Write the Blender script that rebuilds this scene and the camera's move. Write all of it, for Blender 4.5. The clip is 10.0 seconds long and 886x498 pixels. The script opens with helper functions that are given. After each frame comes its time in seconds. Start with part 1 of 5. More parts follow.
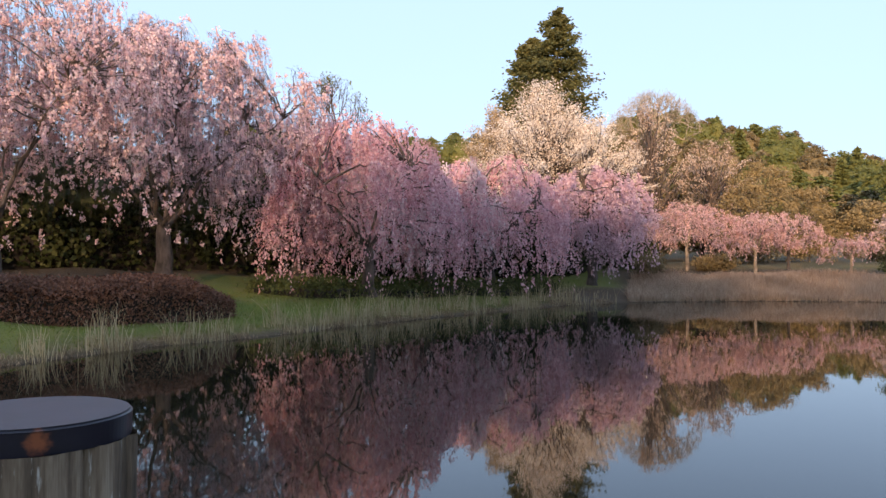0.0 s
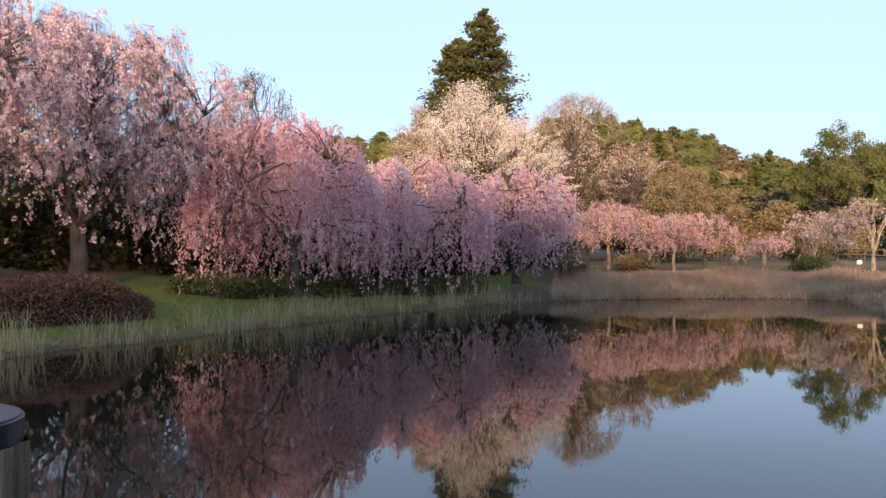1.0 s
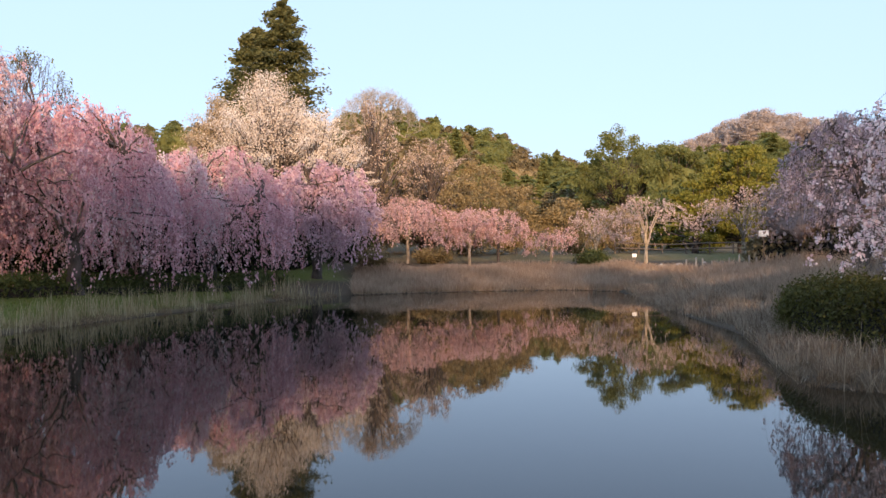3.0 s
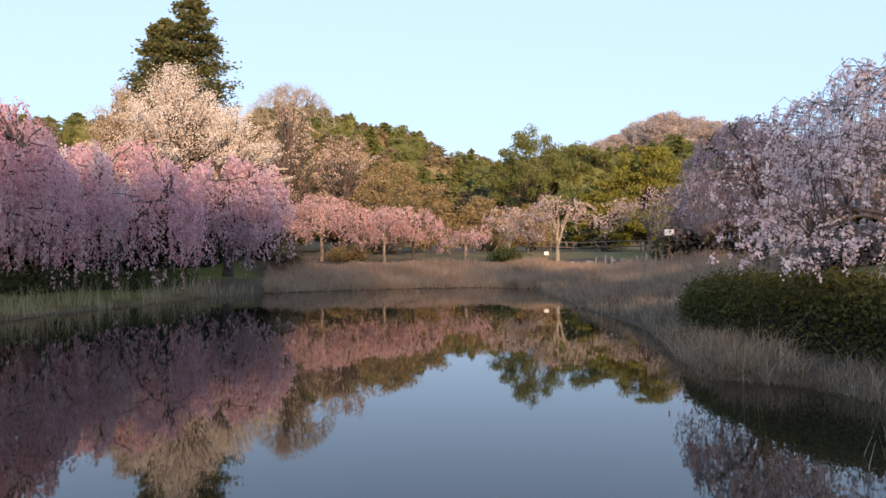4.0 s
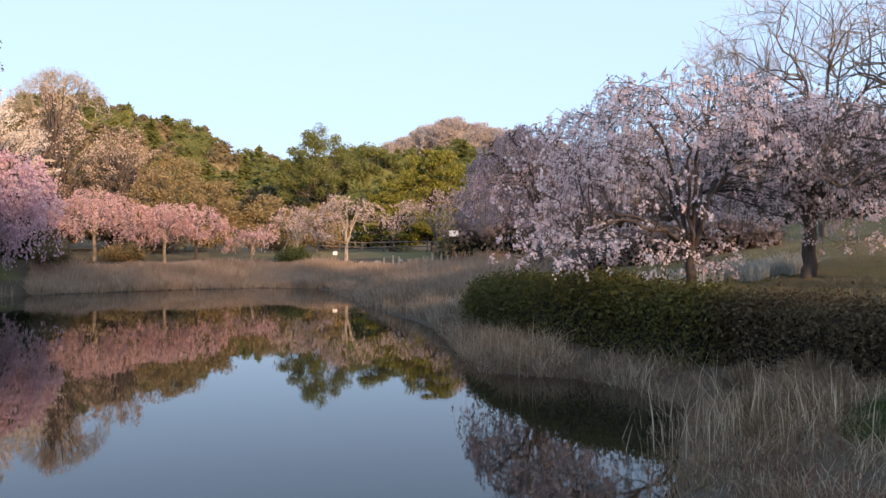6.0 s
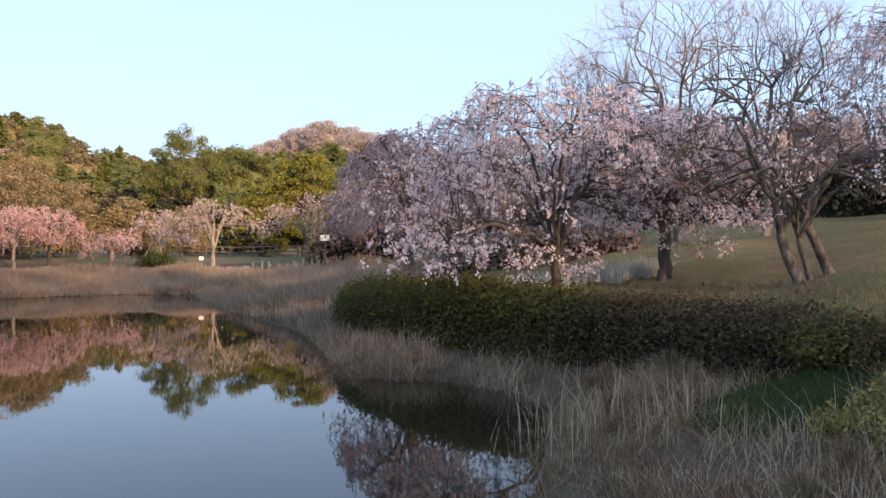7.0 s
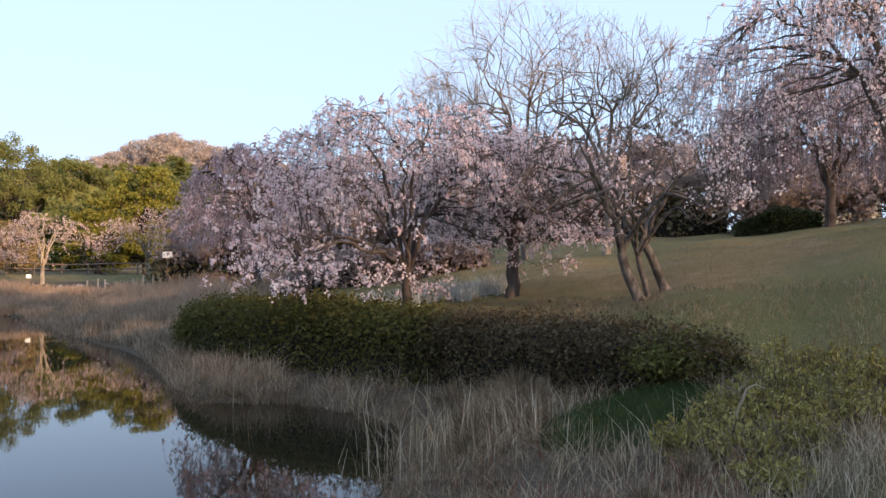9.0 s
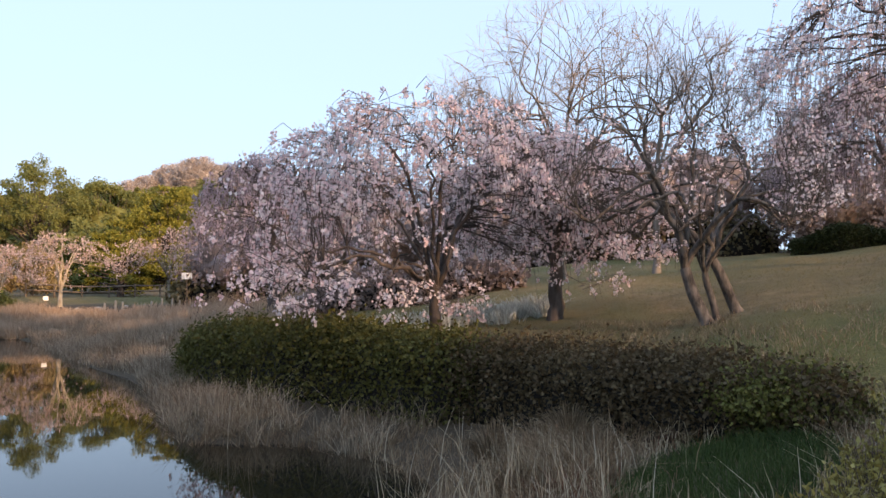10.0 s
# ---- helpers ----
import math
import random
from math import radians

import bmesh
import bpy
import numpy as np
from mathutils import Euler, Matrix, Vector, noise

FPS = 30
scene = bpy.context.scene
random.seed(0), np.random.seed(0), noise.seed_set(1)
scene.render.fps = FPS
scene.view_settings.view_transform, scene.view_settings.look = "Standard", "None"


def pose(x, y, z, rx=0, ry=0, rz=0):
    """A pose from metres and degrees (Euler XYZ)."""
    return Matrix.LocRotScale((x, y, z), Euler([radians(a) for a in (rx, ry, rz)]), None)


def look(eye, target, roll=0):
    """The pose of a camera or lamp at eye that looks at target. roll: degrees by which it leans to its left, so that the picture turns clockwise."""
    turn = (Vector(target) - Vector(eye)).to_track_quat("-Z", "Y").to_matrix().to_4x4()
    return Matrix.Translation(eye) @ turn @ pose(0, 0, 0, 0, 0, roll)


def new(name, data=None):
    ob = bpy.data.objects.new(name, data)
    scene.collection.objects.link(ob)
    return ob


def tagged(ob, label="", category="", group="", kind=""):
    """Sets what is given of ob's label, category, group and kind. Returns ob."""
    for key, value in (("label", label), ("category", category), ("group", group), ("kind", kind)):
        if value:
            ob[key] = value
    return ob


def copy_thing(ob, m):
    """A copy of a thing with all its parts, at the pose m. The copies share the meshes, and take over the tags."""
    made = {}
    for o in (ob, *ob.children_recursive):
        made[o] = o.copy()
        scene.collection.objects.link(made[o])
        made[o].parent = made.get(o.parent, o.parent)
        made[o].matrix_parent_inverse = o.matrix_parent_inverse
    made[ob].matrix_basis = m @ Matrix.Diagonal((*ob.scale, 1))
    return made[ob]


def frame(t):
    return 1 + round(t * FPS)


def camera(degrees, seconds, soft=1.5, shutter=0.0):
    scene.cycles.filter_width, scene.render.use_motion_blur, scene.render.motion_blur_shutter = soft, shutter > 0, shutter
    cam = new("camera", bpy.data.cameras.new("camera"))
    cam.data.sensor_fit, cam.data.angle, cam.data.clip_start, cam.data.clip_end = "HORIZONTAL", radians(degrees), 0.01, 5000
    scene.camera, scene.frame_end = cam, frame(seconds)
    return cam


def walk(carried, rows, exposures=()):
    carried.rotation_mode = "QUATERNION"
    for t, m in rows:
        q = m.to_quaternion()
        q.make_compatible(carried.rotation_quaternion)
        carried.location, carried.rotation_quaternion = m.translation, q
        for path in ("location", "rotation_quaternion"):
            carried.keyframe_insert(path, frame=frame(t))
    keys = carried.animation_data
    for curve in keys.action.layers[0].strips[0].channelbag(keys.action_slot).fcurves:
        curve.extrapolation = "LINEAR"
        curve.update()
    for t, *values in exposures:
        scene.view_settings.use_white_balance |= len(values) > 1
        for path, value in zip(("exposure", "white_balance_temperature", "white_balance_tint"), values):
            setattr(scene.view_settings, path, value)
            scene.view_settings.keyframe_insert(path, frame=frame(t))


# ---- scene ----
EXPO, SKY, KELVIN, TINT = 1.35, 0.146, 7350, 12.5
cam = camera(55.6, 10.0, soft=1.5)
ROWS = [
    (0.0, 0.0, 0.0, 2.3, 0.0, 0.45, -0.08),
    (0.5, 0.022, 0.0, 2.3, -2.39, 0.42, -0.10),
    (1.0, 0.043, -0.001, 2.3, -5.00, 0.39, -0.17),
    (1.5, 0.055, -0.002, 2.3, -7.70, 0.33, -0.29),
    (2.0, 0.062, -0.003, 2.3, -10.80, 0.22, -0.36),
    (2.5, 0.067, -0.006, 2.3, -14.96, 0.08, -0.36),
    (4.0, 0.078, -0.015, 2.3, -24.31, -0.22, -0.16),
    (4.5, 0.084, -0.020, 2.3, -27.66, -0.28, -0.14),
    (5.0, 0.090, -0.025, 2.3, -31.37, -0.27, 0.01),
    (5.5, 0.098, -0.031, 2.3, -34.73, -0.30, 0.17),
    (7.0, 0.127, -0.055, 2.3, -47.31, 0.11, 0.10),
    (7.5, 0.135, -0.065, 2.3, -51.38, 0.32, 0.15),
    (8.0, 0.141, -0.073, 2.3, -54.96, 0.70, 0.14),
    (8.5, 0.160, -0.070, 2.3, -57.04, 0.92, 0.10),
    (9.0, 0.353, 0.076, 2.297, -57.36, 1.34, 0.15),
    (9.5, 1.266, 0.729, 2.281, -55.87, 2.03, 0.20),
    (10.0, 2.243, 1.359, 2.186, -55.30, 2.98, 0.19),
]
walk(cam, [(t, pose(x, y, z, 90 + pitch, 0, yaw) @ pose(0, 0, 0, 0, 0, roll)) for t, x, y, z, yaw, pitch, roll in ROWS],
     exposures=[(0.0, EXPO + 0.04, KELVIN, TINT), (2.5, EXPO, KELVIN, TINT), (5.5, EXPO, KELVIN, TINT), (7.5, EXPO + 0.12, KELVIN, TINT), (8.5, EXPO + 0.12, KELVIN + 120, TINT), (10.0, EXPO + 0.1, KELVIN + 420, TINT)])

# ---- light: a low warm sun from behind, clear sky ----
SUN_ELEV, SUN_AZ = 13.0, 10.0      # degrees; SUN_AZ: how far its light drifts to +x from +y
d = Vector((math.sin(radians(SUN_AZ)) * math.cos(radians(SUN_ELEV)), math.cos(radians(SUN_AZ)) * math.cos(radians(SUN_ELEV)), -math.sin(radians(SUN_ELEV))))
sun = new("sun", bpy.data.lights.new("sun", "SUN"))
sun.data.energy, sun.data.angle, sun.data.color = 2.8, radians(0.9), (1.0, 0.69, 0.46)
sun.matrix_world = look((0, 0, 60), Vector((0, 0, 60)) + d)
world = bpy.data.worlds.new("sky")
scene.world = world
world.use_nodes = True
wn, wl = world.node_tree.nodes, world.node_tree.links
sky = wn.new("ShaderNodeTexSky")
sky.sky_type, sky.sun_disc = "NISHITA", False
sky.sun_elevation, sky.sun_rotation = radians(SUN_ELEV), radians(180 + SUN_AZ)
sky.air_density, sky.dust_density, sky.ozone_density = 1.0, 1.2, 2.2
haze = wn.new("ShaderNodeMix")      # thin even haze over the whole dome
haze.data_type = "RGBA"
haze.inputs[0].default_value, haze.inputs[7].default_value = 0.87, (1.62, 2.41, 3.85, 1)
wl.new(sky.outputs[0], haze.inputs[6])
wl.new(haze.outputs[2], wn["Background"].inputs[0])
wn["Background"].inputs[1].default_value = SKY


# ---- materials ----
def material(name):
    m = bpy.data.materials.new(name)
    m.use_nodes = True
    return m, m.node_tree.nodes, m.node_tree.links, m.node_tree.nodes["Principled BSDF"]


def ramp_of(n, l, source, stops):
    r = n.new("ShaderNodeValToRGB")
    while len(r.color_ramp.elements) < len(stops):
        r.color_ramp.elements.new(0.5)
    for e, (at, c) in zip(r.color_ramp.elements, stops):
        e.position, e.color = at, (*c, 1)
    l.new(source, r.inputs[0])
    return r.outputs[0]


def noise_of(n, l, scale, detail=4, rough=0.55, coords=None, stretch=None):
    tex = n.new("ShaderNodeTexNoise")
    tex.inputs["Scale"].default_value, tex.inputs["Detail"].default_value, tex.inputs["Roughness"].default_value = scale, detail, rough
    if coords is None:
        coords = n.new("ShaderNodeNewGeometry").outputs["Position"]
    if stretch:
        m = n.new("ShaderNodeMapping")
        m.inputs["Scale"].default_value = stretch
        l.new(coords, m.inputs[0])
        coords = m.outputs[0]
    l.new(coords, tex.inputs["Vector"])
    return tex.outputs["Fac"]


def mixed(n, l, fac, a, b, mode="MIX"):
    m = n.new("ShaderNodeMix")
    m.data_type, m.blend_type = "RGBA", mode
    for socket, value in ((0, fac), (6, a), (7, b)):
        if hasattr(value, "links"):
            l.new(value, m.inputs[socket])
        else:
            m.inputs[socket].default_value = value if socket == 0 else (*value, 1)
    return m.outputs[2]


def bumped(n, l, bsdf, height, strength, distance):
    b = n.new("ShaderNodeBump")
    b.inputs["Strength"].default_value, b.inputs["Distance"].default_value = strength, distance
    l.new(height, b.inputs["Height"])
    l.new(b.outputs[0], bsdf.inputs["Normal"])


def leafy(name, stops, through_light=0.35, patch=0.5, patch_mix=0.5, rough=0.6):
    """Petals, leaves and blades: colour differs from piece to piece and, gently, in patches; some light passes through."""
    m, n, l, b = material(name)
    geo = n.new("ShaderNodeNewGeometry")
    island = geo.outputs["Random Per Island"]
    patches = noise_of(n, l, patch, 2)
    mx = n.new("ShaderNodeMix")
    mx.inputs[0].default_value = patch_mix
    l.new(island, mx.inputs[2]), l.new(patches, mx.inputs[3])
    colour = ramp_of(n, l, mx.outputs[0], stops)
    l.new(colour, b.inputs["Base Color"])
    b.inputs["Roughness"].default_value = rough
    b.inputs["Specular IOR Level"].default_value = 0.2
    tr = n.new("ShaderNodeBsdfTranslucent")
    l.new(colour, tr.inputs[0])
    mixer = n.new("ShaderNodeMixShader")
    mixer.inputs[0].default_value = through_light
    l.new(b.outputs[0], mixer.inputs[1]), l.new(tr.outputs[0], mixer.inputs[2])
    l.new(mixer.outputs[0], n["Material Output"].inputs[0])
    return m


def barky(name, dark, light, scale=6.0):
    m, n, l, b = material(name)
    grain = noise_of(n, l, scale, 6, 0.65, stretch=(1, 1, 0.25))
    spots = noise_of(n, l, scale * 0.3, 3)
    c = mixed(n, l, 0.35, ramp_of(n, l, grain, [(0.4, dark), (0.62, light)]), ramp_of(n, l, spots, [(0.42, dark), (0.58, light)]))
    l.new(c, b.inputs["Base Color"])
    b.inputs["Roughness"].default_value = 0.9
    bumped(n, l, b, grain, 0.7, 0.03)
    return m


PINK_WARM = leafy("pink_blossom", [(0.15, (0.48, 0.22, 0.26)), (0.5, (0.78, 0.47, 0.50)), (0.85, (0.90, 0.70, 0.72))], 0.45, 0.6)
ROSE = leafy("rose_pink_blossom", [(0.15, (0.56, 0.33, 0.36)), (0.5, (0.82, 0.60, 0.62)), (0.85, (0.92, 0.80, 0.80))], 0.45, 0.6)
SHRUB_MID = leafy("green_shrub_leaves", [(0.2, (0.035, 0.048, 0.016)), (0.5, (0.07, 0.088, 0.026)), (0.85, (0.125, 0.14, 0.048))], 0.25, 0.7)
SALMON = leafy("salmon_pink_blossom", [(0.15, (0.42, 0.23, 0.22)), (0.5, (0.66, 0.42, 0.40)), (0.85, (0.82, 0.62, 0.59))], 0.4, 0.6)
BUFF_PINK = leafy("buff_pink_blossom", [(0.15, (0.36, 0.24, 0.21)), (0.5, (0.55, 0.41, 0.37)), (0.85, (0.74, 0.61, 0.57))], 0.35, 0.6)
PINK_PALE = leafy("pale_pink_blossom", [(0.15, (0.54, 0.36, 0.38)), (0.5, (0.82, 0.64, 0.65)), (0.85, (0.92, 0.83, 0.84))], 0.45, 0.6)
# dulled pink: the shade over one bank cherry is put into its blossom
ORCHID = leafy("shade_dulled_orchid_blossom", [(0.15, (0.40, 0.24, 0.29)), (0.5, (0.62, 0.43, 0.49)), (0.85, (0.78, 0.62, 0.66))], 0.4, 0.6)
LILAC = leafy("lilac_pink_blossom", [(0.12, (0.66, 0.42, 0.43)), (0.4, (0.90, 0.72, 0.73)), (0.75, (0.96, 0.88, 0.87))], 0.5, 0.6)
# darker, greyer copy of LILAC for the two cherries in shade
MAUVE = leafy("darkened_lilac_blossom", [(0.15, (0.33, 0.23, 0.26)), (0.5, (0.50, 0.39, 0.42)), (0.85, (0.67, 0.56, 0.58))], 0.4, 0.6)
MAUVE_TWIG = leafy("mauve_budding_twig", [(0.2, (0.22, 0.165, 0.15)), (0.5, (0.34, 0.265, 0.245)), (0.85, (0.46, 0.375, 0.355))], 0.4, 0.3)
HILL_BROWN = leafy("pale_brown_hill_twig", [(0.2, (0.34, 0.28, 0.245)), (0.5, (0.46, 0.39, 0.345)), (0.85, (0.58, 0.50, 0.455))], 0.3, 0.1, 0.7)
WHITE_BLOSSOM = leafy("white_blossom", [(0.15, (0.40, 0.29, 0.19)), (0.42, (0.73, 0.62, 0.51)), (0.8, (0.93, 0.89, 0.83))], 0.3, 0.5)
BUFF_BLOSSOM = leafy("buff_blossom", [(0.15, (0.28, 0.19, 0.125)), (0.5, (0.52, 0.39, 0.30)), (0.85, (0.78, 0.66, 0.56))], 0.4, 0.5)
GOLD_BUD = leafy("golden_budding_twig", [(0.2, (0.30, 0.22, 0.12)), (0.5, (0.47, 0.36, 0.22)), (0.85, (0.68, 0.57, 0.42))], 0.3, 0.4)
BUD_BROWN = leafy("budding_twig", [(0.2, (0.14, 0.115, 0.06)), (0.5, (0.215, 0.175, 0.095)), (0.85, (0.30, 0.245, 0.145))], 0.25, 0.15)
CONIFER = leafy("conifer_needles", [(0.2, (0.068, 0.075, 0.03)), (0.5, (0.13, 0.135, 0.053)), (0.85, (0.21, 0.2, 0.085))], 0.35, 0.5)
# darkest greens of the next two lifted: distance haze put into the colour
PINE = leafy("haze_paled_pine_needles", [(0.2, (0.165, 0.18, 0.07)), (0.5, (0.195, 0.215, 0.075)), (0.85, (0.265, 0.27, 0.105))], 0.45, 0.12, 0.7)
EVERGREEN = leafy("haze_paled_evergreen_leaves", [(0.2, (0.155, 0.17, 0.06)), (0.5, (0.19, 0.205, 0.066)), (0.85, (0.275, 0.275, 0.10))], 0.45, 0.3, 0.6)
YELLOW_GREEN = leafy("yellow_green_leaves", [(0.2, (0.12, 0.13, 0.02)), (0.5, (0.235, 0.225, 0.045)), (0.85, (0.36, 0.33, 0.08))], 0.4, 0.3)
BAMBOO = leafy("dry_bamboo_leaves", [(0.2, (0.16, 0.12, 0.055)), (0.5, (0.29, 0.22, 0.11)), (0.85, (0.40, 0.32, 0.17))], 0.3, 0.3)
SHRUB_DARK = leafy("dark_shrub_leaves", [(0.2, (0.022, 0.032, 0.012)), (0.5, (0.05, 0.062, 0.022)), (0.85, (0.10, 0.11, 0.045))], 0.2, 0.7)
HEDGE_GREEN = leafy("hedge_leaves", [(0.15, (0.05, 0.035, 0.016)), (0.3, (0.055, 0.055, 0.016)), (0.55, (0.12, 0.125, 0.032)), (0.85, (0.22, 0.21, 0.065))], 0.25, 0.9)
HEDGE_OLIVE = leafy("olive_hedge_leaves", [(0.15, (0.06, 0.042, 0.018)), (0.35, (0.085, 0.08, 0.022)), (0.6, (0.11, 0.108, 0.03)), (0.85, (0.155, 0.145, 0.045))], 0.25, 1.3, 0.6)
HEDGE_RUST = leafy("rust_brown_hedge_leaves", [(0.2, (0.06, 0.042, 0.022)), (0.5, (0.115, 0.08, 0.042)), (0.85, (0.18, 0.14, 0.075))], 0.25, 1.1, 0.6)
HEDGE_BROWN = leafy("brown_hedge_leaves", [(0.2, (0.10, 0.048, 0.033)), (0.5, (0.17, 0.088, 0.06)), (0.85, (0.24, 0.14, 0.10))], 0.2, 0.9)
REED_BANK = leafy("straw_bank_reed", [(0.15, (0.22, 0.17, 0.09)), (0.5, (0.44, 0.36, 0.21)), (0.85, (0.62, 0.54, 0.37))], 0.35, 0.6)
REED_MAUVE = leafy("mauve_dry_reed", [(0.15, (0.24, 0.16, 0.11)), (0.5, (0.43, 0.31, 0.22)), (0.85, (0.58, 0.45, 0.33))], 0.3, 0.3)
RED_BRUSH = leafy("red_brown_weed", [(0.15, (0.10, 0.035, 0.025)), (0.5, (0.20, 0.085, 0.055)), (0.85, (0.32, 0.17, 0.11))], 0.3, 0.9)
REED_GREY = leafy("grey_dry_reed", [(0.15, (0.12, 0.084, 0.058)), (0.5, (0.31, 0.232, 0.165)), (0.85, (0.58, 0.475, 0.355))], 0.3, 0.6)
BRUSH_DARK = leafy("dark_dry_weed", [(0.15, (0.08, 0.052, 0.033)), (0.5, (0.23, 0.155, 0.096)), (0.85, (0.50, 0.38, 0.25))], 0.3, 0.9)
REED_MIX = leafy("mixed_dry_reed", [(0.15, (0.09, 0.062, 0.042)), (0.5, (0.31, 0.238, 0.168)), (0.85, (0.66, 0.56, 0.42))], 0.3, 0.6)
REED_PALE = leafy("bleached_reed", [(0.15, (0.40, 0.31, 0.20)), (0.5, (0.58, 0.48, 0.34)), (0.85, (0.72, 0.64, 0.50))], 0.3, 0.6)
BRUSH = leafy("dry_brush", [(0.15, (0.085, 0.057, 0.037)), (0.5, (0.265, 0.19, 0.12)), (0.85, (0.54, 0.43, 0.29))], 0.3, 0.9)
GRASS_BLADE = leafy("grass_blades", [(0.2, (0.06, 0.08, 0.013)), (0.5, (0.13, 0.16, 0.027)), (0.85, (0.25, 0.26, 0.065))], 0.3, 0.8)
LAWN_BLADE = leafy("lawn_blades", [(0.2, (0.10, 0.085, 0.026)), (0.5, (0.165, 0.138, 0.045)), (0.85, (0.29, 0.225, 0.09))], 0.3, 0.5)
# green darkened: the hollow's shade is put into the blade colour
SHADED_GRASS = leafy("shade_darkened_grass", [(0.2, (0.022, 0.04, 0.012)), (0.5, (0.05, 0.08, 0.022)), (0.85, (0.09, 0.12, 0.04))], 0.25, 0.9)
SPRIG = leafy("young_sprig_leaves", [(0.2, (0.15, 0.11, 0.04)), (0.5, (0.26, 0.225, 0.065)), (0.85, (0.46, 0.40, 0.15))], 0.3, 0.9)
WHITE_FLOWER = leafy("white_flowering_shrub", [(0.2, (0.36, 0.36, 0.30)), (0.5, (0.60, 0.60, 0.54)), (0.85, (0.78, 0.78, 0.73))], 0.3, 0.9)
BARK = barky("cherry_bark", (0.035, 0.026, 0.022), (0.14, 0.11, 0.095))
BARK_PALE = barky("pale_bark", (0.10, 0.08, 0.06), (0.32, 0.26, 0.20))
# BARK_PALE with sunlight put into it; the bleached twig uses it too
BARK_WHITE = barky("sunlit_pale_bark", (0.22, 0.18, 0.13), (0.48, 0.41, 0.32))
BARK_LICHEN = barky("lichened_grey_bark", (0.03, 0.024, 0.02), (0.20, 0.165, 0.14), 14)
BARK_GREY = barky("grey_bark", (0.10, 0.08, 0.065), (0.30, 0.25, 0.21))
# paler than BARK_GREY: sun on the treetops is put into the twig colour
BARK_TIP = barky("sun_paled_twig_bark", (0.22, 0.17, 0.14), (0.44, 0.35, 0.29))
TWIG = barky("twig_bark", (0.05, 0.035, 0.03), (0.16, 0.12, 0.10), 20)


def ground_material():
    m, n, l, b = material("ground_cover")
    fine, mid, big = noise_of(n, l, 26, 5, 0.7), noise_of(n, l, 2.2, 4), noise_of(n, l, 0.35, 3)
    green = ramp_of(n, l, fine, [(0.3, (0.06, 0.088, 0.012)), (0.7, (0.18, 0.225, 0.03))])
    olive = ramp_of(n, l, fine, [(0.3, (0.09, 0.068, 0.024)), (0.7, (0.25, 0.185, 0.068))])
    straw = ramp_of(n, l, mid, [(0.3, (0.15, 0.102, 0.045)), (0.7, (0.30, 0.21, 0.10))])
    litter = ramp_of(n, l, fine, [(0.3, (0.035, 0.025, 0.016)), (0.7, (0.14, 0.10, 0.06))])
    at = n.new("ShaderNodeAttribute")
    at.attribute_name = "cover"
    split = n.new("ShaderNodeSeparateColor")
    l.new(at.outputs["Color"], split.inputs[0])
    patchy = ramp_of(n, l, big, [(0.42, (0, 0, 0)), (0.62, (0.75, 0.75, 0.75))])
    base = mixed(n, l, patchy, olive, straw)
    turf = ramp_of(n, l, fine, [(0.3, (0.055, 0.065, 0.017)), (0.7, (0.14, 0.145, 0.042))])
    base = mixed(n, l, ramp_of(n, l, noise_of(n, l, 0.22, 4, 0.6), [(0.40, (0, 0, 0)), (0.62, (0.8, 0.8, 0.8))]), base, turf)
    green = mixed(n, l, ramp_of(n, l, noise_of(n, l, 0.9, 4, 0.65), [(0.4, (0, 0, 0)), (0.7, (0.4, 0.4, 0.4))]), green, straw)
    base = mixed(n, l, split.outputs[0], base, green)
    base = mixed(n, l, split.outputs[1], base, litter)
    l.new(base, b.inputs["Base Color"])
    b.inputs["Roughness"].default_value = 0.95
    bumped(n, l, b, fine, 0.8, 0.06)
    return m


def water_material():
    m, n, l, b = material("pond_water")
    murk = noise_of(n, l, 0.25, 3)
    l.new(ramp_of(n, l, murk, [(0.3, (0.011, 0.011, 0.007)), (0.7, (0.016, 0.015, 0.010))]), b.inputs["Base Color"])
    b.inputs["Roughness"].default_value = 0.025
    b.inputs["IOR"].default_value = 1.333
    ripple = noise_of(n, l, 1.3, 3, 0.5, stretch=(1.0, 0.6, 1.0))
    bumped(n, l, b, ripple, 0.09, 0.012)
    return m


def plain(name, colour, rough=0.6, metal=0.0, vary=0.25, scale=12):
    m, n, l, b = material(name)
    f = noise_of(n, l, scale, 5, 0.6)
    lo, hi = tuple(c * (1 - vary) for c in colour), tuple(min(1, c * (1 + vary)) for c in colour)
    l.new(ramp_of(n, l, f, [(0.3, lo), (0.7, hi)]), b.inputs["Base Color"])
    b.inputs["Roughness"].default_value, b.inputs["Metallic"].default_value = rough, metal
    bumped(n, l, b, f, 0.25, 0.01)
    return m


# ---- building blocks ----
def mesh_of(name, verts, faces, mat, smooth=False):
    """A mesh out of arrays: verts (n, 3), faces (m, k)."""
    verts, faces = np.asarray(verts, np.float32), np.asarray(faces, np.int32)
    me = bpy.data.meshes.new(name)
    me.vertices.add(len(verts))
    me.vertices.foreach_set("co", verts.ravel())
    k = faces.shape[1]
    me.loops.add(faces.size)
    me.loops.foreach_set("vertex_index", faces.ravel())
    me.polygons.add(len(faces))
    me.polygons.foreach_set("loop_start", np.arange(0, faces.size, k, dtype=np.int32))
    if smooth:
        me.polygons.foreach_set("use_smooth", np.ones(len(faces), bool))
    me.update(calc_edges=True)
    me.materials.append(mat)
    return me


